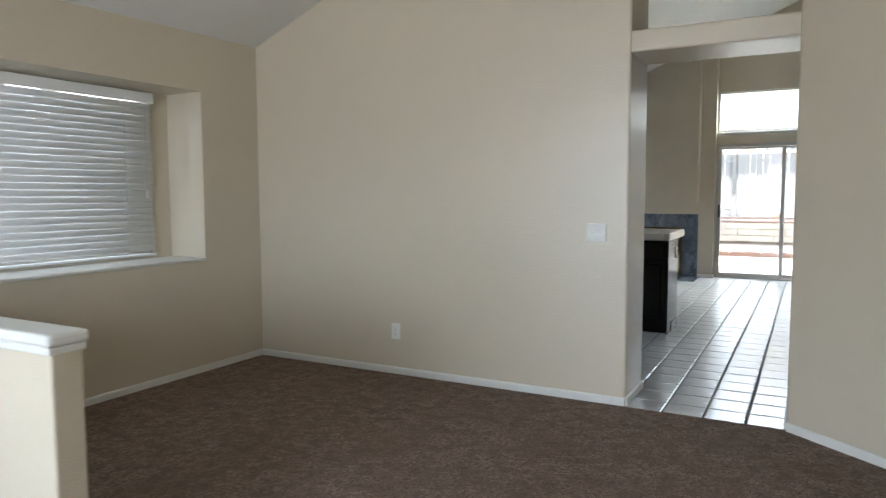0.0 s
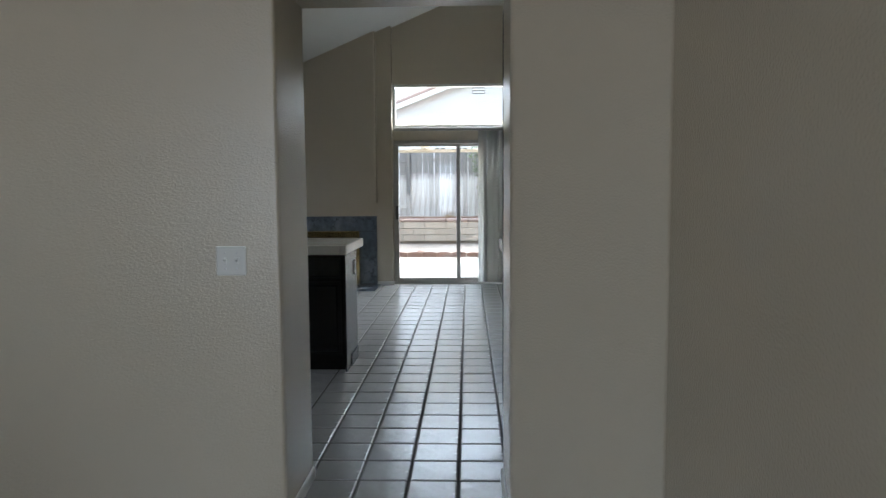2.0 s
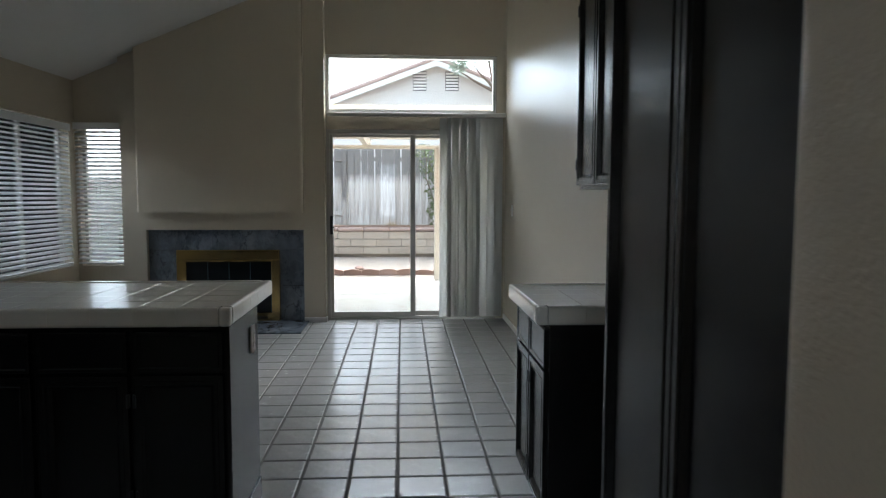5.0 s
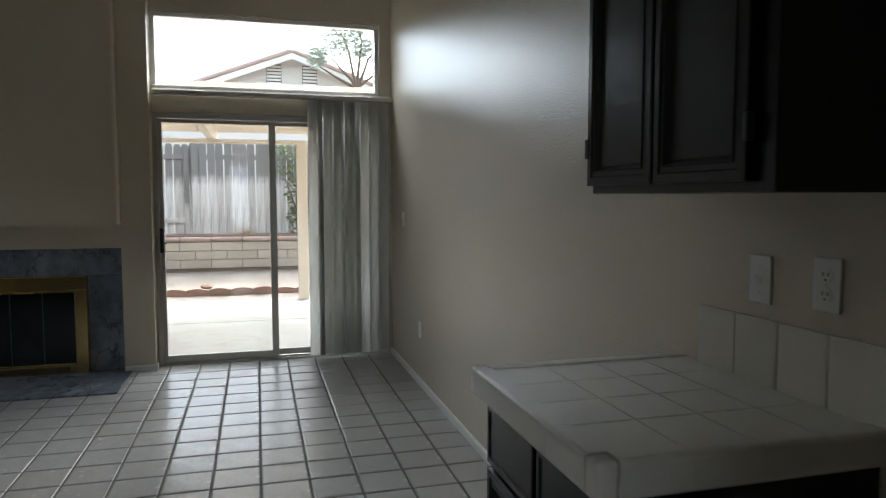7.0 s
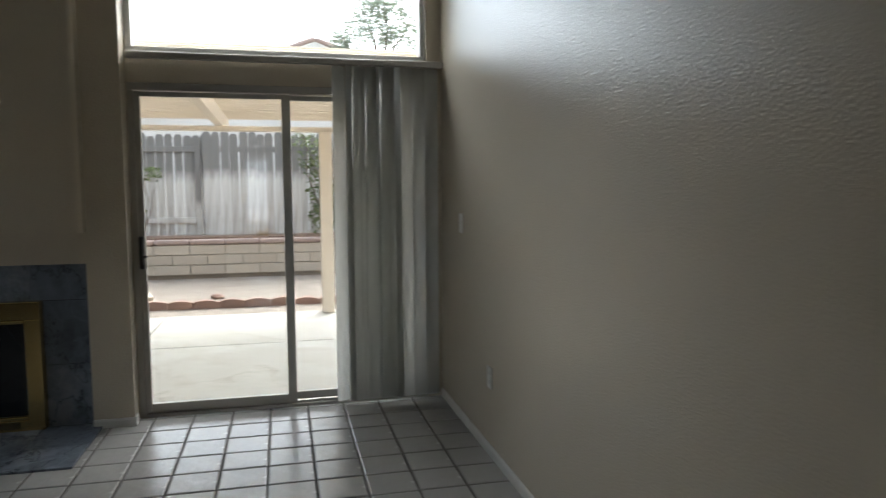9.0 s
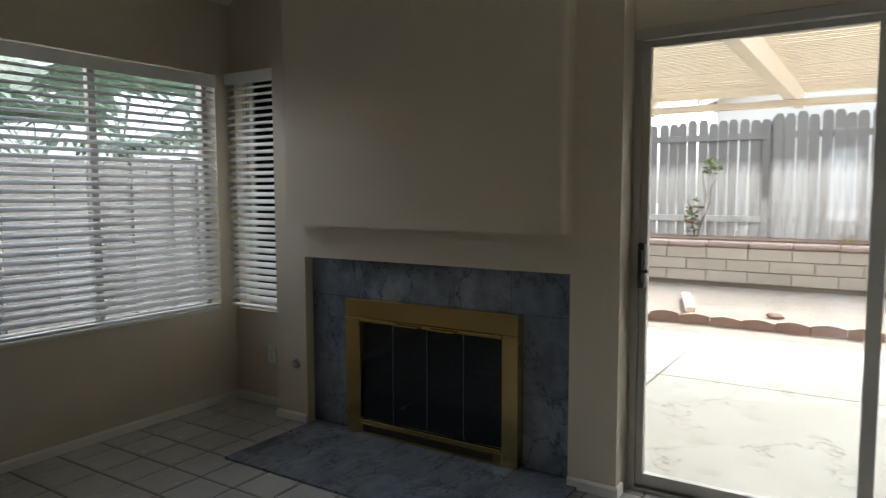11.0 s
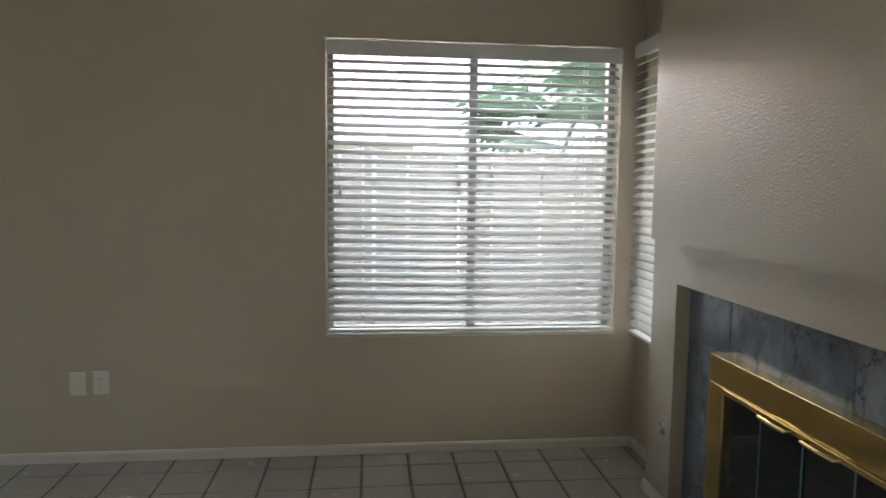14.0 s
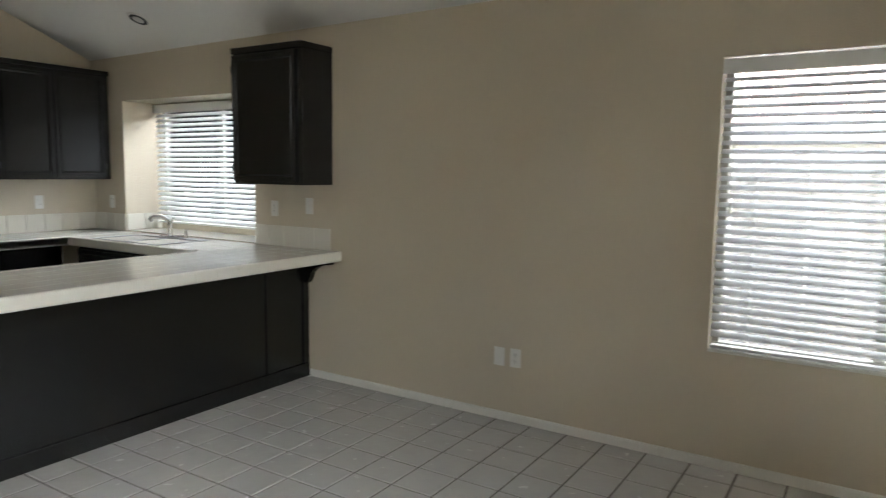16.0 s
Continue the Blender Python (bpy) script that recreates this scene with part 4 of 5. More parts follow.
for a, b in ((sy0 + 0.03, 4.865), (4.895, sy1 - 0.03)):
    bm = box((sx0 + 0.08, a, CT - 0.055), (sx1 - 0.025, b, CT + 0.001))
    top = max(bm.faces, key=lambda f: f.calc_center_median().z)
    bmesh.ops.delete(bm, geom=[top], context="FACES")
    part("bowl", bm, BOWL, sk, "brushed steel bowl, darkened to stand for its shade")
fc = thing("kitchen_tap", (-3.945, 4.86, zr), "chrome single-lever kitchen tap with a side spray", "tap")
part("base", box((-3.975, 4.76, zr), (-3.915, 4.96, zr + 0.012), 0.005), CHROME, fc)
part("body", cylinder((-3.945, 4.86, zr + 0.012), (-3.945, 4.86, zr + 0.10), 0.022, 0.018, 16), CHROME, fc)
part("spout", tube([(-3.945, 4.86, zr + 0.09), (-3.935, 4.85, zr + 0.135), (-3.90, 4.82, zr + 0.165), (-3.85, 4.785, zr + 0.165), (-3.825, 4.77, zr + 0.135)], [0.015, 0.014, 0.014, 0.017, 0.019], 12), CHROME, fc)
part("lever", tube([(-3.945, 4.86, zr + 0.10), (-3.95, 4.88, zr + 0.13), (-3.93, 4.93, zr + 0.16)], [0.017, 0.011, 0.007], 10), CHROME, fc)
part("side_spray", cylinder((-3.945, 5.06, zr), (-3.945, 5.06, zr + 0.07), 0.017, 0.012, 12), CHROME, fc)

# wall cabinets
def wall_cabinet(label, face, origin, w, d, h, doors):
    """A wall unit; origin is the front left lower corner, seen from the front."""
    ob = thing("wall_cabinet", origin, label, "wall cabinet", "kitchen wall cabinets")
    deg = FACING[face]
    part("body", turned(box((0, 0.021, 0), (w, d, h), 0.003), deg, origin), CAB, ob)
    part("top_moulding", turned(box((-0.006, 0.004, h - 0.03), (w + 0.006, d, h + 0.012), 0.006), deg, origin), CAB, ob)
    dw = (w - 0.045) / doors
    for k in range(doors):
        hang("door", ob, face, pose(*origin, 0, 0, deg) @ Vector((k * dw + 0.006, 0, 0.02)), dw - 0.012, h - 0.06, hinges=(1.0 if k % 2 else 0.0))
    return ob


wall_cabinet("black-painted two-door wall cabinet on the kitchen wall", "+y", (-3.10, 3.95, 1.40), 0.93, 0.328, 0.93, 2)
wall_cabinet("single black-painted wall cabinet beside the sink window", "+x", (WX + 0.315, 5.86, 1.405), 0.66, 0.313, 0.925, 1)
wall_cabinet("black-painted two-door wall cabinet over the short counter", "-x", (0.165, 6.40, 1.385), 0.655, 0.308, 0.945, 2)
wall_cabinet("black-painted cabinet over the empty refrigerator bay", "-x", (0.172, 5.742, 1.87), 1.0, 0.301, 0.46, 2)

# tall pantry cabinet by the portal
pt = thing("pantry_cabinet", (0.17, 4.42, 0), "tall black-painted pantry cabinet with panelled doors", "pantry cabinet")
part("body", box((-0.174, BY + 0.003, 0.10), (EX - 0.002, 4.725, 2.33), 0.003), CAB, pt)
part("toe_kick", box((-0.11, BY + 0.003, 0.0), (EX - 0.002, 4.722, 0.10)), CAB, pt)
for k in range(2):
    y = 4.72 - k * 0.38
    hang("door", pt, "-x", (-0.195, y, 0.125), 0.375, 1.725, hinges=1.0)
    hang("upper_door", pt, "-x", (-0.195, y, 1.905), 0.375, 0.40, hinges=1.0)

# short counter on the right
RX0, RY0, RY1 = -0.14, 5.748, 6.43
base_cabinet("black-painted base cabinet with two drawers over two doors", "-x", (-0.105, 6.405, 0), 0.635, 0.575, 2)
rc = thing("short_counter", (0.16, 6.09, 0.868), "short cream tiled counter with a low tiled backsplash", "counter")
part("bed", box((RX0 + 0.01, RY0 + 0.01, CT - 0.066), (EX - 0.001, RY1 - 0.01, CT - 0.0014)), CGROUT, rc, "grey grout bed")
tile_field(rc, RX0 + 0.047, EX - 0.004, RY0 + 0.047, RY1 - 0.047, CT)
edge_tiles(rc, RX0 + 0.045, EX - 0.002, RY0 + 0.045, "y", -1, CT)
edge_tiles(rc, RX0 + 0.045, EX - 0.002, RY1 - 0.045, "y", 1, CT)
edge_tiles(rc, RY0 + 0.045, RY1 - 0.045, RX0 + 0.045, "x", -1, CT)
for y in (RY0 + 0.0225, RY1 - 0.0225):
    part("corner_tile", box((RX0, y - 0.022, CT - 0.068), (RX0 + 0.0445, y + 0.022, CT + 0.004), 0.011, 3), CTILE, rc)
for u, w in zip((us := spread(5.752, 6.325, 0.143)), us[1:]):
    part("splash_tile", box((EX - 0.013, u + 0.0014, CT - 0.006), (EX - 0.001, w - 0.0014, CT + 0.155), 0.003), CTILE, rc)

# switches and outlets
plate("light_switch", (-1.309, AY - 0.0005, 1.065), "-y", "ss", "white double toggle light switch beside the portal")
plate("wall_outlet", (-2.775, AY - 0.0005, 0.315), "-y", "o", "white duplex outlet low on the dining wall")
plate("light_switch", (EX - 0.0005, 10.142, 1.20), "-x", "s", "white toggle switch beside the sliding door")
plate("wall_outlet", (EX - 0.0005, 9.568, 0.414), "-x", "o", "white duplex outlet low on the long wall")
plate("light_switch", (EX - 0.0005, 6.107, 1.185), "-x", "s", "white toggle switch over the short counter")
plate("wall_outlet", (EX - 0.0005, 5.914, 1.195), "-x", "o", "white duplex outlet over the short counter")
plate("wall_outlet", (WX + 0.0005, 7.859, 0.395), "+x", "b", "white blank cable plate low on the wall")
plate("wall_outlet", (WX + 0.0005, 7.968, 0.398), "+x", "o", "white duplex outlet low on the wall")
plate("light_switch", (WX + 0.0005, 6.30, 1.25), "+x", "s", "white switch over the breakfast bar")
plate("wall_outlet", (WX + 0.0005, 5.95, 1.22), "+x", "o", "white outlet under the wall cabinet")
plate("wall_outlet", (WX + 0.0005, 3.88, 1.2), "+x", "o", "white outlet beside the sink window")
plate("wall_outlet", (-3.55, KY + 0.0005, 1.2), "+y", "o", "white outlet under the wall cabinets")
plate("wall_outlet", (-1.2845, 6.17, 0.745), "+x", "o", "white outlet on the dark end of the peninsula")
plate("wall_outlet", (-3.74, NY - 0.0005, 0.33), "-y", "o", "white outlet under the narrow window")

# recessed ceiling lamp
lx, ly = -3.70, 4.90
cl = thing("ceiling_light", (lx, ly, ceil_z(lx, ly)), "recessed round ceiling light, switched off", "ceiling light")
R = Matrix.Translation((lx, ly, ceil_z(lx, ly))) @ Vector((0.42, 0.01, -1)).to_track_quat("-Z", "Y").to_matrix().to_4x4()
bm = cylinder((0, 0, -0.006), (0, 0, 0.002), 0.085, 0.09, 28)
bmesh.ops.transform(bm, matrix=R, verts=bm.verts)
part("trim_ring", bm, TRIM, cl)
bm = cylinder((0, 0, -0.0075), (0, 0, -0.0055), 0.068, n=24)
bmesh.ops.transform(bm, matrix=R, verts=bm.verts)
part("baffle", bm, BLACK, cl)
bm = cylinder((0, 0, -0.012), (0, 0, -0.007), 0.03, 0.045, 20)
bmesh.ops.transform(bm, matrix=R, verts=bm.verts)
part("bulb", bm, LAMPGLASS, cl)

# ---- floor tiles ----
FP, FX, FY, FG = 0.2312, -0.437, 10.16, 0.008


def floor_tile_mesh(w, d, far=False):
    bm = box((-w / 2, -d / 2, -0.012), (w / 2, d / 2, 0.0), 0.008, 2)
    me = bpy.data.meshes.new("floor_tile")
    bm.to_mesh(me)
    bm.free()
    me.materials.append(TILE_FAR if far else TILE)
    return me


trng = random.Random(11)
shared, far_verts, far_faces = {}, [], []
i0, i1 = math.floor((WX - FX) / FP), math.ceil((EX - FX) / FP)
j0, j1 = math.floor((3.47 - FY) / FP), math.ceil((NY - FY) / FP)
near_count = 0
for i in range(i0, i1):
    for j in range(j0, j1):
        a, b = max(FX + i * FP + FG / 2, WX + 0.001), min(FX + (i + 1) * FP - FG / 2, EX - 0.001)
        c, d = max(FY + j * FP + FG / 2, 3.471), min(FY + (j + 1) * FP - FG / 2, NY - 0.001)
        if b - a < 0.02 or d - c < 0.02:
            continue
        cx, cy = (a + b) / 2, (c + d) / 2
        if -3.285 < cx < -1.635 and 9.9 < cy < 10.56 and a > -3.285 and b < -1.635 and c > 9.9:
            continue
        near = (cx > -1.25) or (cx > -2.2 and 9.0 < cy)
        key = (round(b - a, 3), round(d - c, 3))
        if near and near_count < 299:
            near_count += 1
            if key not in shared:
                shared[key] = floor_tile_mesh(*key)
            t = new("tile", shared[key])
            t.parent = floor
            t.matrix_local = pose(cx, cy, trng.uniform(-0.0006, 0.0004), trng.uniform(-0.18, 0.18), trng.uniform(-0.18, 0.18), 90 * 0)
        else:
            n, z = len(far_verts), trng.uniform(-0.0006, 0.0004)
            e = 0.005
            far_verts += [(a, c, -0.012), (b, c, -0.012), (b, d, -0.012), (a, d, -0.012), (a, c, z - e), (b, c, z - e), (b, d, z - e), (a, d, z - e),
                          (a + e, c + e, z), (b - e, c + e, z), (b - e, d - e, z), (a + e, d - e, z)]
            for k in range(4):
                q = (k + 1) % 4
                far_faces += [(n + k, n + q, n + 4 + q, n + 4 + k), (n + 4 + k, n + 4 + q, n + 8 + q, n + 8 + k)]
            far_faces.append((n + 8, n + 9, n + 10, n + 11))
me = bpy.data.meshes.new("farther_tiles")
me.from_pydata(far_verts, [], far_faces)
me.materials.append(TILE_FAR)
ft_ob = new("farther_tiles", me)
ft_ob.parent = floor
tagged(ft_ob, "", "", "", "stuff")

# ---- garden behind the house ----
bm = bmesh.new()
gx = [-80, -30, -12, -6, -3, 0, 3, 6, 12, 30, 80]
gy = [-60, -20, 5, 10.9, 15.0, 15.6, 16.4, 17.2, 18.2, 24, 40, 90]
gz = [-0.34, -0.34, -0.34, -0.34, -0.02, 0.0, 0.05, 0.10, 0.10, -0.1, -0.1, -0.1]
grid = [[bm.verts.new((x, y, z + (0.03 * math.sin(x * 2.1 + y) if 15 < y < 18 and abs(x) < 13 else 0))) for x in gx] for y, z in zip(gy, gz)]
for r0, r1 in zip(grid, grid[1:]):
    for k in range(len(gx) - 1):
        bm.faces.new((r0[k], r0[k + 1], r1[k + 1], r1[k]))
struct("ground", bm, DIRT, "dry bare soil with small debris", "ground")
patio = thing("patio", (-0.5, 13, -0.05), "pale weathered concrete patio slab with hairline joints", "patio", kind="structure")
for a, b in ((-6.2, -1.92), (-1.905, 2.4), (2.415, 6.0)):
    for c, d in ((NY + 0.161, 12.9), (12.912, 14.95)):
        part("slab", box((a, c, -0.33), (b, d, -0.05), 0.006), CONCRETE, patio)
struct("ground_side", box((-7.5, -6, -0.335), (WX - 0.17, 14.9, -0.12)), DIRT, "strip of bare soil beside the house", "ground")

ed = thing("garden_edging", (-0.5, 15.0, -0.05), "row of red-brown scalloped concrete edging blocks", "garden edging")
edge_me = {}
for k in range(30):
    x = -5.0 + k * 0.305
    bm = bmesh.new()
    top = []
    n = 8
    for s in range(n + 1):
        u = s / n
        top.append((u * 0.298, 0.105 + 0.028 * math.sin(u * math.pi)))
    f = [bm.verts.new((u, 0.012 * math.sin(u / 0.298 * math.pi) * -1, 0)) for u, h in top], [bm.verts.new((u, 0.012 * math.sin(u / 0.298 * math.pi) * -1, h)) for u, h in top]
    b = [bm.verts.new((u, 0.075, 0)) for u, h in top], [bm.verts.new((u, 0.075, h)) for u, h in top]
    for s in range(n):
        bm.faces.new((f[0][s], f[0][s + 1], f[1][s + 1], f[1][s]))
        bm.faces.new((b[0][s], b[1][s], b[1][s + 1], b[0][s + 1]))
        bm.faces.new((f[1][s], f[1][s + 1], b[1][s + 1], b[1][s]))
    bm.faces.new((f[0][0], f[1][0], b[1][0], b[0][0]))
    bm.faces.new((f[0][-1], b[0][-1], b[1][-1], f[1][-1]))
    jr = random.Random(k)
    bmesh.ops.transform(bm, matrix=pose(x, 14.965 + jr.uniform(-0.02, 0.03), -0.05 + jr.uniform(-0.012, 0.012), 0, jr.uniform(-2, 2), jr.uniform(-5, 5)), verts=bm.verts)
    part("edging_block", bm, EDGER, ed)

st = thing("stone", (-1.42, 15.6, 0.03), "small grey-brown stone on the soil", "stone")
bm = bmesh.new()
bmesh.ops.create_icosphere(bm, subdivisions=2, radius=0.07)
for v in bm.verts:
    v.co = Vector((v.co.x * 1.3, v.co.y, v.co.z * 0.6)) * (1 + 0.3 * noise.noise(v.co * 14))
bmesh.ops.translate(bm, verts=bm.verts, vec=(-1.42, 15.6, 0.03))
part("stone_body", bm, EDGER, st)
tb = thing("timber_offcut", (-2.35, 15.9, 0.05), "pale timber board lying on the soil", "board")
part("board", turned(box((-0.05, -0.55, -0.02), (0.05, 0.55, 0.04), 0.006), 16, (-2.35, 15.75, 0.07)), TIMBER, tb)

# low retaining wall of blocks with a rounded red cap
rw = thing("retaining_wall", (-0.5, 17.4, 0.1), "low tan concrete block retaining wall with a red cap course", "retaining wall", kind="structure")
part("core", box((-9, 17.335, 0.0), (6, 17.52, 0.60)), MORTAR, rw, "recessed joints")
bl, bh = 0.52, 0.155
blk = bpy.data.meshes.new("block")
bm = box((0.005, 0.0, 0.004), (bl - 0.005, 0.04, bh - 0.004), 0.006, 1)
bm.to_mesh(blk)
bm.free()
blk.materials.append(BLOCK)
capm = bpy.data.meshes.new("cap_block")
bm = box((0.003, -0.03, 0.0), (bl - 0.003, 0.22, 0.075), 0.025, 2)
bm.to_mesh(capm)
bm.free()
capm.materials.append(CAPBRICK)
brng = random.Random(5)
for row in range(3):
    for k in range(19):
        x = -5.6 + k * bl + (bl / 2 if row % 2 else 0)
        o = new("block", blk)
        o.parent = rw
        o.location = Vector((x, 17.30 + brng.uniform(-0.006, 0.006), 0.135 + row * bh)) - ORIGIN[rw.name]
for k in range(19):
    o = new("cap_block", capm)
    o.parent = rw
    o.location = Vector((-5.6 + k * bl, 17.305 + brng.uniform(-0.006, 0.006), 0.602)) - ORIGIN[rw.name]
struct("ground_bed", box((-9, 17.52, 0.0), (6, 18.4, 0.70)), MULCH, "planting bed of brown wood chips", "planting bed")


def board_mesh(w, h, t, seed, mat):
    """A dog-eared fence board, its foot at the origin."""
    r = random.Random(seed)
    e = 0.03
    pts = [(0, 0), (w, 0), (w, h - e), (w - e, h), (e, h), (0, h - e)]
    bm = bmesh.new()
    f = [bm.verts.new((x, 0, z)) for x, z in pts]
    b = [bm.verts.new((x, t, z)) for x, z in pts]
    bm.faces.new(f)
    bm.faces.new(b[::-1])
    for i in range(6):
        bm.faces.new((f[i], b[i], b[(i + 1) % 6], f[(i + 1) % 6]))
    for v in bm.verts:
        v.co.y += r.uniform(-0.002, 0.002)
    bmesh.ops.recalc_face_normals(bm, faces=bm.faces)
    me = bpy.data.meshes.new("board")
    bm.to_mesh(me)
    bm.free()
    me.materials.append(mat)
    return me


def fence(label, start, deg, count, z0, h, rails, pitch=0.142, seed=1, front=False, posts=None, widths=(0.122, 0.129, 0.134), mat=None):
    """A board fence running along local +x from start; rails at the heights given, before or behind the boards."""
    fn = thing("fence", (*start, z0), label, "fence")
    r = random.Random(seed)
    mat = mat or FENCE
    kinds = [board_mesh(w, 1.0, 0.018, seed + q, mat) for q, w in enumerate(widths)]
    for k in range(count):
        o = new("board", r.choice(kinds))
        o.parent = fn
        o.matrix_local = pose(0, 0, 0, 0, 0, deg) @ pose(k * pitch, r.uniform(-0.011, 0.011), 0, r.uniform(-0.5, 0.5), r.uniform(-0.5, 0.5), 0) @ Matrix.Diagonal((1, 1, h + r.uniform(-0.03, 0.03), 1))
    M = Matrix.Translation((*start, 0)) @ pose(0, 0, 0, 0, 0, deg)
    for z in rails:
        bm = box((0, -0.045, z - 0.045), (count * pitch, -0.008, z + 0.045), 0.004) if front else box((0, 0.026, z - 0.045), (count * pitch, 0.066, z + 0.045), 0.004)
        bmesh.ops.transform(bm, matrix=M, verts=bm.verts)
        part("rail", bm, mat, fn)
    for u in posts or ():
        bm = box((u - 0.045, -0.06 if front else 0.03, z0 - 0.3), (u + 0.045, 0.03 if front else 0.12, z0 + h - 0.08), 0.004)
        bmesh.ops.transform(bm, matrix=M, verts=bm.verts)
        part("post", bm, mat, fn)
    return fn


fence("weathered grey fence section with its rails showing", (-6.10, 18.25), 0, 32, 0.62, 1.74, (0.95, 2.12), seed=3, front=True, posts=(0.05, 2.2, 4.2))
fence("weathered grey-brown board fence behind the planting bed", (-1.80, 18.15), 0, 46, 0.62, 1.78, (0.95, 2.12), seed=9)
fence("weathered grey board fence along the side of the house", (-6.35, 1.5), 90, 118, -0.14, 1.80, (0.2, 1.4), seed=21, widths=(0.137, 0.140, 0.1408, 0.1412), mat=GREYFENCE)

# patio cover
pc = thing("patio_cover", (-0.5, 12.7, -0.05), "cream-painted patio cover with lattice slats on rafters and posts", "patio cover")
for x in (-4.1, -2.68, -1.24, 0.22, 1.68):
    bm = box((x - 0.045, NY + 0.17, 2.16), (x + 0.045, 15.45, 2.32), 0.004)
    for v in bm.verts:
        if v.co.y > 15.4 and v.co.z < 2.2:
            v.co.y -= 0.16
    part("rafter", bm, TIMBER, pc)
part("beam", box((-4.4, 14.44, 2.10), (2.2, 14.54, 2.158), 0.005), TIMBER, pc)
part("ledger", box((-4.4, NY + 0.162, 2.10), (2.2, NY + 0.20, 2.322), 0.005), TIMBER, pc)
for x in (-0.045, -4.2):
    part("post", box((x - 0.07, 14.42, -0.05), (x + 0.07, 14.56, 2.10), 0.006), TIMBER, pc)
lat = bpy.data.meshes.new("lattice_slat")
bm = box((-3.3, -0.019, 0.0), (3.3, 0.019, 0.02), 0.002, 1)
bm.to_mesh(lat)
bm.free()
lat.materials.append(TIMBER)
lrng = random.Random(2)
y = NY + 0.24
while y < 15.4:
    o = new("lattice_slat", lat)
    o.parent = pc
    o.matrix_local = Matrix.Translation(-ORIGIN[pc.name]) @ pose(-1.1, y, 2.323 + lrng.uniform(0, 0.004), 0, 0, lrng.uniform(-0.06, 0.06))
    y += 0.060


def leaf_cloud(name, parent, mat, blobs, size, seed, droop=0.0, slim=0.45):
    """Many small leaves scattered through the given (x, y, z, rx, ry, rz, count) clouds."""
    r = random.Random(seed)
    vs, fs = [], []
    for bx, by, bz, ax, ay, az, cnt in blobs:
        for _ in range(cnt):
            d = Vector((r.gauss(0, 1), r.gauss(0, 1), r.gauss(0, 1))).normalized() * r.random() ** 0.4
            c = Vector((bx + d.x * ax, by + d.y * ay, bz + d.z * az))
            s = size * r.uniform(0.6, 1.4)
            q = Euler((r.uniform(-1.4, 1.4) if not droop else r.uniform(1.1, 1.9), r.uniform(-0.6, 0.6), r.uniform(0, 6.3))).to_matrix()
            n = len(vs)
            for u, w in ((-1, 0), (0, -slim), (1, 0), (0, slim)):
                p = c + q @ Vector((u * s, w * s, 0.12 * s * (1 - abs(u))))
                vs.append(tuple(p - ORIGIN[parent.name]))
            fs.append((n, n + 1, n + 2, n + 3))
    me = bpy.data.meshes.new(name)
    me.from_pydata(vs, [], fs)
    me.materials.append(mat)
    ob = new(name, me)
    ob.parent = parent
    return ob


def limbs(parent, base, tips, r0, seed, name="stem"):
    r = random.Random(seed)
    for tip in tips:
        a, b = Vector(base), Vector(tip)
        pts = [a.lerp(b, t) + Vector((r.uniform(-1, 1), r.uniform(-1, 1), 0)) * (b - a).length * 0.05 * (1 if 0 < t < 1 else 0) for t in (0, 0.3, 0.6, 0.85, 1)]
        part(name, tube(pts, [r0, r0 * 0.8, r0 * 0.6, r0 * 0.45, r0 * 0.25], 6), BARK, parent)


v1 = thing("vine_shrub", (0.12, 17.85, 0.63), "tall leafy green shrub climbing the fence", "shrub")
limbs(v1, (0.12, 17.85, 0.6), [(0.0, 17.9, 2.3), (0.3, 17.85, 2.1), (-0.25, 17.9, 2.45), (0.4, 17.9, 1.6)], 0.02, 3)
leaf_cloud("foliage", v1, LEAF, [(0.12, 17.85, 1.0, 0.26, 0.16, 0.4, 300), (0.15, 17.85, 1.45, 0.32, 0.18, 0.35, 300), (-0.05, 17.9, 1.95, 0.25, 0.15, 0.3, 160), (-0.2, 17.9, 2.3, 0.3, 0.12, 0.15, 70)], 0.042, 8)
leaf_cloud("dry_foliage", v1, DRYLEAF, [(0.3, 17.9, 1.75, 0.25, 0.12, 0.35, 120), (0.55, 17.9, 2.2, 0.2, 0.1, 0.2, 50)], 0.035, 9)
v2 = thing("young_shrub", (-3.0, 17.8, 0.63), "thin young shrub with sparse yellow-green leaves", "shrub")
limbs(v2, (-2.75, 17.85, 0.6), [(-2.6, 17.85, 1.75), (-2.45, 17.8, 1.55), (-2.85, 17.85, 1.3)], 0.014, 5)
leaf_cloud("foliage", v2, LEAF, [(-2.55, 17.85, 1.7, 0.17, 0.12, 0.13, 90), (-2.8, 17.85, 1.05, 0.15, 0.12, 0.3, 80)], 0.04, 12)
leaf_cloud("dry_foliage", v2, DRYLEAF, [(-2.8, 17.8, 0.95, 0.13, 0.1, 0.25, 40)], 0.035, 13)
v3 = thing("dry_grass_tuft", (-0.85, 17.75, 0.63), "low tuft of dry brown grass", "grass tuft")
gr = random.Random(6)
vs, fs = [], []
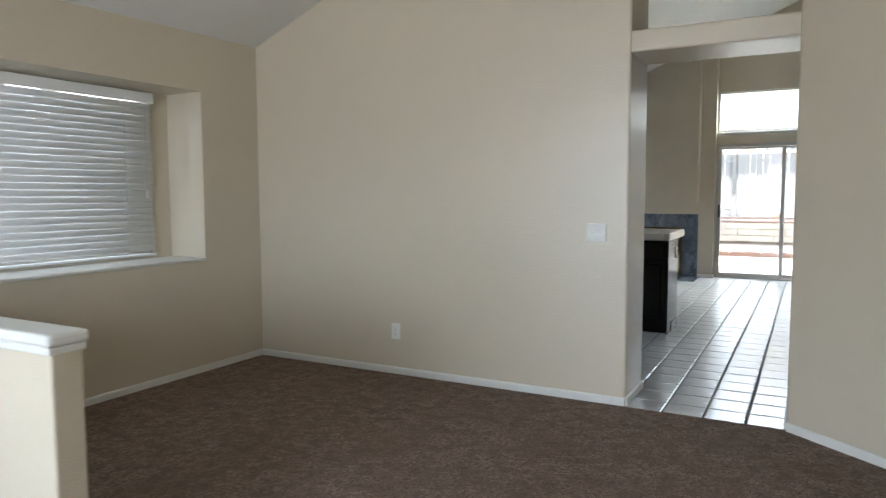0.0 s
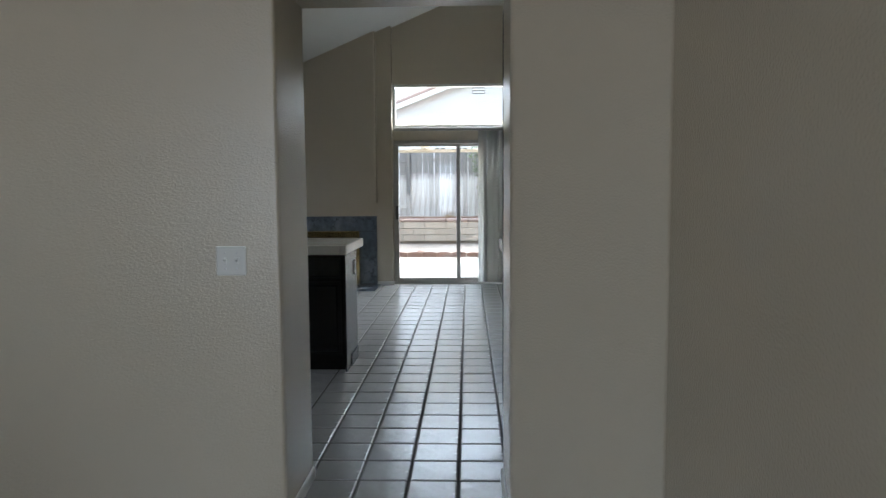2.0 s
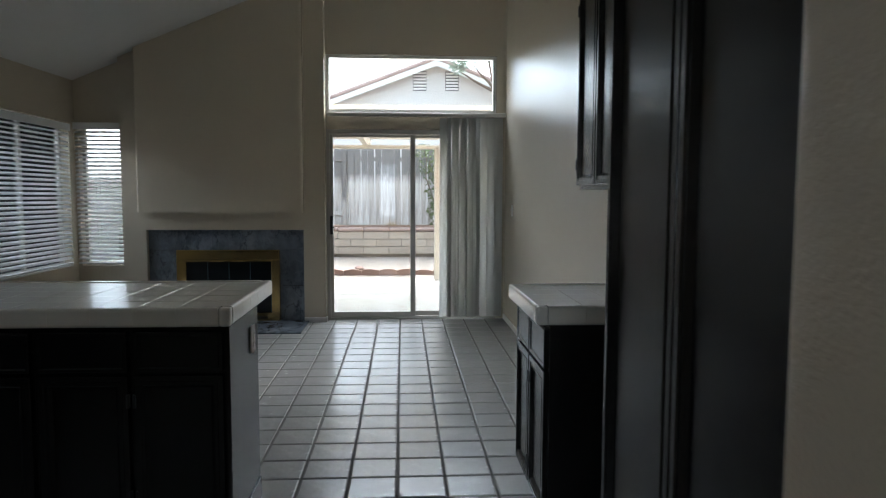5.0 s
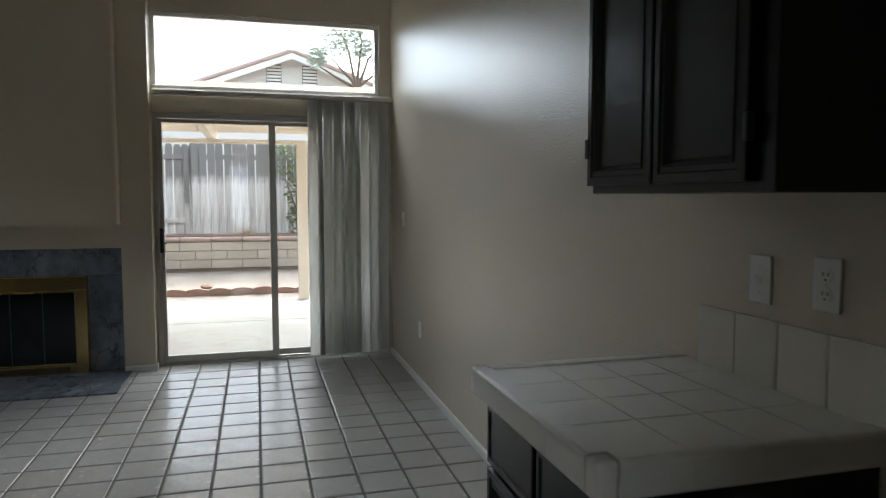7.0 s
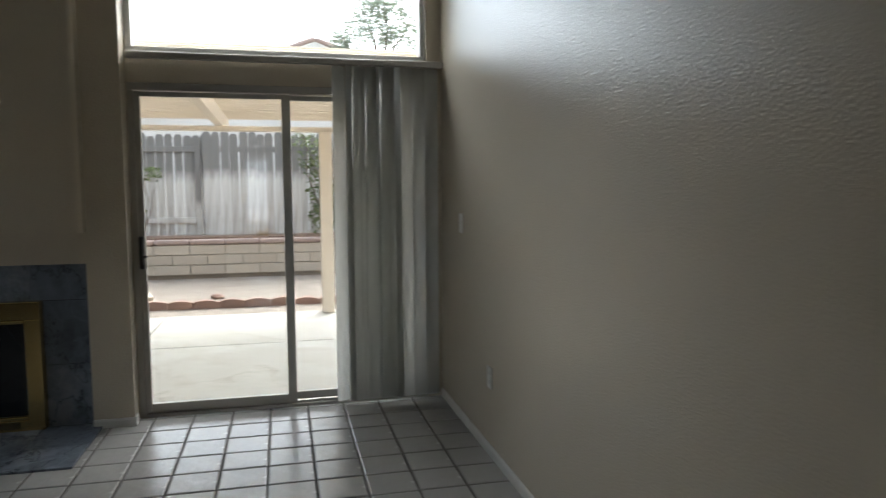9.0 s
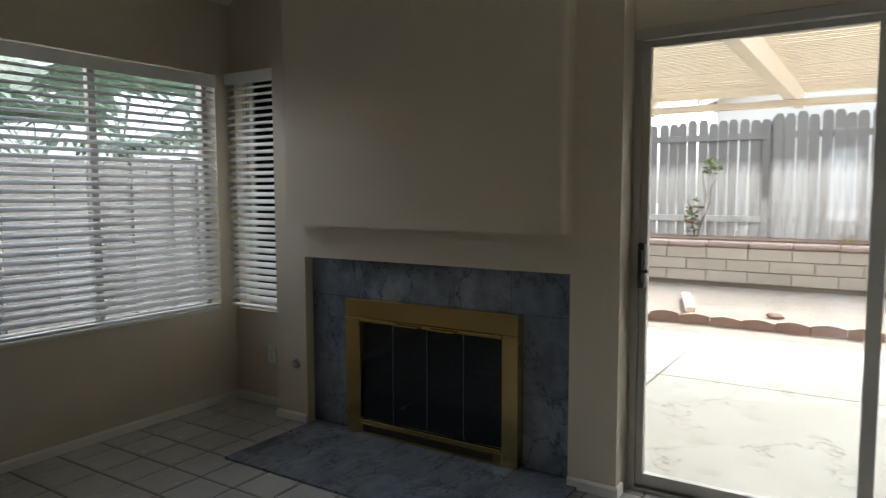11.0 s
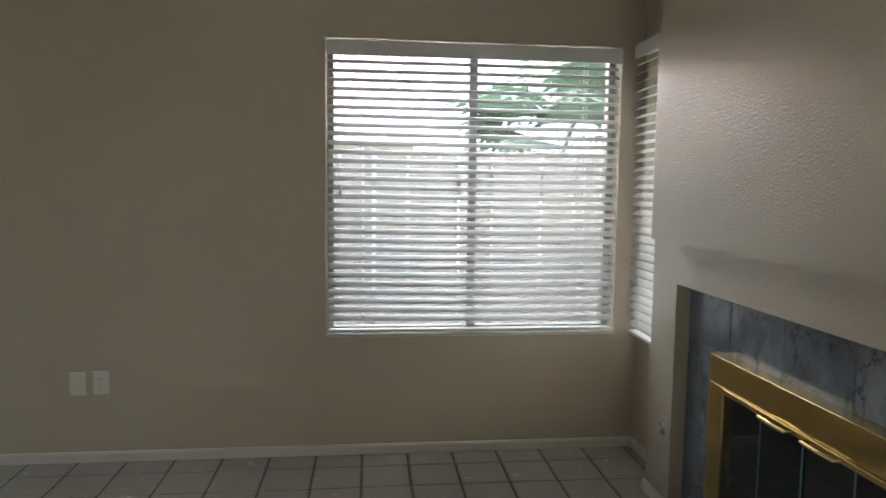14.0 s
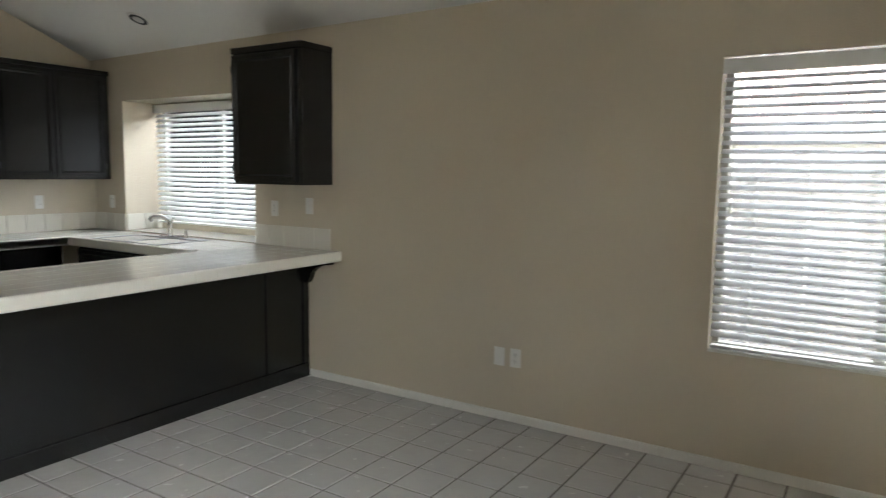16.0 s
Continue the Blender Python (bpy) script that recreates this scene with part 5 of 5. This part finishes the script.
for _ in range(140):
    a, ln = gr.uniform(0, 6.283), gr.uniform(0.12, 0.32)
    d = Vector((math.cos(a) * gr.uniform(0.2, 1.1), math.sin(a) * 0.5, gr.uniform(0.3, 0.9))).normalized()
    p0 = Vector((gr.uniform(-0.06, 0.06), gr.uniform(-0.04, 0.04), 0))
    w = Vector((-d.y, d.x, 0)).normalized() * 0.005
    n = len(vs)
    vs += [tuple(p0 - w), tuple(p0 + w), tuple(p0 + d * ln)]
    fs.append((n, n + 1, n + 2))
me = bpy.data.meshes.new("blades")
me.from_pydata(vs, [], fs)
me.materials.append(DRYLEAF)
o = new("blades", me)
o.parent = v3
tagged(o, "", "", "", "stuff")


def roof_rows(parent, x0, x1, y0, z0, slope, rows, pitch=0.30, run=0.36, toward=1.0, axis="x"):
    """Barrel-tile roof rows as real half-round geometry, rising away from the eave."""
    vs, fs = [], []
    n = int((x1 - x0) / pitch)
    for j in range(rows):
        for i in range(n):
            cx = x0 + (i + 0.5) * pitch
            a, b = y0 + toward * run * j, y0 + toward * run * (j + 1.08)
            za, zb = z0 + slope * run * j + 0.03, z0 + slope * run * (j + 1.08)
            k = len(vs)
            for yy, zz in ((a, za), (b, zb)):
                for s in range(6):
                    t = math.pi * s / 5
                    p = (cx - math.cos(t) * pitch * 0.5, yy, zz + math.sin(t) * 0.085)
                    p = p if axis == "x" else (p[1], p[0], p[2])
                    vs.append(tuple(Vector(p) - ORIGIN[parent.name]))
            for s in range(5):
                fs.append((k + s, k + s + 1, k + 7 + s, k + 6 + s))
            fs.append((k + 5, k + 4, k + 3, k + 2, k + 1, k))
    me = bpy.data.meshes.new("roof_tiles")
    me.from_pydata(vs, [], fs)
    me.materials.append(ROOF)
    o = new("roof_tiles", me)
    o.parent = parent
    return tagged(o, "red-brown barrel tiles", "", "", "stuff")


# neighbour's house behind the garden: gable end with two louvred vents
nh = thing("house", (0.7, 37, -0.1), "white stucco house with a gable, louvred vents and red tile roof", "house")
ax, az, hy, sl, hw = 0.85, 7.15, 34.0, 0.38, 6.5
bm = bmesh.new()
pts = [(ax - hw, -0.1), (ax + hw, -0.1), (ax + hw, az - sl * hw), (ax, az), (ax - hw, az - sl * hw)]
f = [bm.verts.new((x, hy, z)) for x, z in pts]
b = [bm.verts.new((x, hy + 10, z)) for x, z in pts]
bm.faces.new(f)
bm.faces.new(b[::-1])
for i in range(5):
    bm.faces.new((f[i], b[i], b[(i + 1) % 5], f[(i + 1) % 5]))
part("wall", bm, STUCCO, nh)
for s in (-1, 1):
    bm = bmesh.new()
    q = [(ax, az + 0.05), (ax + s * (hw + 0.5), az + 0.05 - sl * (hw + 0.5))]
    loop = [(q[0][0], q[0][1]), (q[1][0], q[1][1]), (q[1][0], q[1][1] - 0.24), (q[0][0], q[0][1] - 0.24)]
    f = [bm.verts.new((x, hy - 0.55, z)) for x, z in loop]
    b = [bm.verts.new((x, hy - 0.50, z)) for x, z in loop]
    bm.faces.new(f)
    bm.faces.new(b[::-1])
    for i in range(4):
        bm.faces.new((f[i], b[i], b[(i + 1) % 4], f[(i + 1) % 4]))
    part("fascia", bm, TRIM, nh, "white fascia board")
    bm = bmesh.new()
    loop = [(ax, az + 0.12), (ax + s * (hw + 0.6), az + 0.12 - sl * (hw + 0.6)), (ax + s * (hw + 0.6), az - sl * (hw + 0.6)), (ax, az)]
    f = [bm.verts.new((x, hy - 0.5, z)) for x, z in loop]
    b = [bm.verts.new((x, hy + 10, z)) for x, z in loop]
    bm.faces.new(f)
    bm.faces.new(b[::-1])
    for i in range(4):
        bm.faces.new((f[i], b[i], b[(i + 1) % 4], f[(i + 1) % 4]))
    part("roof", bm, ROOF, nh, "red clay tile roof slope")
    for k in range(16):
        u = (k + 0.5) * 0.42
        part("rake_tile", cylinder((ax + s * (u - 0.2), hy - 0.52, az + 0.15 - sl * (u - 0.2)), (ax + s * (u + 0.24), hy - 0.52, az + 0.17 - sl * (u + 0.24)), 0.10, 0.085, 8), ROOF, nh)
    vx0 = ax + s * 0.72
    vt = part("vent", box((vx0 - 0.30, hy - 0.03, 5.95), (vx0 + 0.30, hy - 0.001, 6.8)), DARKALU, nh, "dark louvred attic vent")
    for k in range(6):
        z = 5.99 + k * 0.135
        part("louvre", box((vx0 - 0.28, hy - 0.07, z), (vx0 + 0.28, hy - 0.031, z + 0.085), 0.004), TRIM, vt)

# neighbour's house on the window side
wh = thing("house", (-12, 6, -0.1), "white stucco house with a low red barrel-tile roof", "house")
part("wall", box((-16, -2, -0.2), (-10.6, 9.9, 2.1)), STUCCO, wh)
part("fascia", box((-10.34, -2.4, 1.98), (-10.26, 10.35, 2.14), 0.005), STUCCO, wh)
part("roof", prism([(-10.3, -2.4), (-10.3, 10.35), (-16, 10.35), (-16, -2.4)], 2.08, 2.13), STUCCO, wh, "boarded eaves")
roof_rows(wh, -2.4, 10.4, -10.2, 2.14, 0.42, 15, toward=-1.0, axis="y")

# trees
t1 = thing("pepper_tree", (3.0, 31, -0.1), "pepper tree with drooping grey-green leaves", "tree")
part("trunk", tube([(3.0, 31, -0.1), (3.0, 31, 3.0), (3.1, 31, 5.6)], [0.2, 0.16, 0.12], 10), BARK, t1)
limbs(t1, (3.1, 31, 5.5), [(2.1, 31, 6.6), (2.5, 31, 7.8), (3.2, 31, 8.3), (4.0, 31, 7.4), (4.4, 31, 6.5), (1.7, 30.8, 6.2)], 0.07, 17, "limb")
leaf_cloud("crown", t1, WILLOW, [(2.2, 31, 7.0, 0.65, 0.5, 0.7, 420), (2.7, 31, 7.9, 0.8, 0.6, 0.7, 640), (3.4, 31, 8.1, 0.8, 0.6, 0.9, 640), (4.1, 31, 7.2, 0.7, 0.6, 0.9, 520), (1.6, 30.9, 6.6, 0.4, 0.4, 0.5, 300), (3.2, 31, 7.0, 0.6, 0.5, 0.5, 400), (2.2, 31, 8.7, 0.6, 0.5, 0.6, 280)], 0.12, 33, droop=1.0, slim=0.16)


def fan_palm(at, h, seed, fronds=24, reach=1.3):
    """A fan palm: trunk, stalks and split fan leaves."""
    r = random.Random(seed)
    tp = thing("fan_palm", at, "fan palm with wide split green fronds", "palm tree")
    x, y, z = at
    part("trunk", tube([(x, y, z), (x + 0.03, y, z + h * 0.5), (x, y, z + h)], [0.15, 0.13, 0.12], 10), BARK, tp)
    for k in range(fronds):
        a = k * 2.4 + r.uniform(-0.3, 0.3)
        e = r.uniform(-0.35, 1.2)
        d = Vector((math.cos(a) * math.cos(e), math.sin(a) * math.cos(e), math.sin(e)))
        c0 = Vector((x, y, z + h))
        c1 = c0 + d * reach * r.uniform(0.6, 0.9)
        vs, fs = [], []
        side = d.cross(Vector((0, 0, 1))).normalized()
        up = side.cross(d).normalized()
        o0 = ORIGIN[tp.name]
        n = len(vs)
        wv = side * 0.012
        vs += [tuple(c0 - wv - o0), tuple(c0 + wv - o0), tuple(c1 + wv - o0), tuple(c1 - wv - o0)]
        fs.append((n, n + 1, n + 2, n + 3))
        for q in range(19):
            t = (q / 18 - 0.5) * 3.6
            ld = (d * math.cos(t) + side * math.sin(t)).normalized()
            ln = reach * r.uniform(0.5, 0.68) * (0.75 + 0.25 * math.cos(t))
            lw = ld.cross(up).normalized() * 0.045
            p1 = c1 + ld * ln * 0.6 + up * 0.04
            p2 = c1 + ld * ln - Vector((0, 0, 1)) * ln * 0.22
            n = len(vs)
            vs += [tuple(c1 - o0), tuple(p1 - lw - o0), tuple(p2 - o0), tuple(p1 + lw - o0)]
            fs.append((n, n + 1, n + 2, n + 3))
        me = bpy.data.meshes.new("frond")
        me.from_pydata(vs, [], fs)
        me.materials.append(PALMLEAF)
        o = new("frond", me)
        o.parent = tp
    return tp


fan_palm((-7.6, 11.25, -0.3), 1.95, 5, 20, 1.1)
fan_palm((-8.3, 12.6, -0.3), 2.2, 8, 22, 1.3)
fan_palm((-9.5, 5.2, -0.3), 3.4, 14, 18, 1.2)
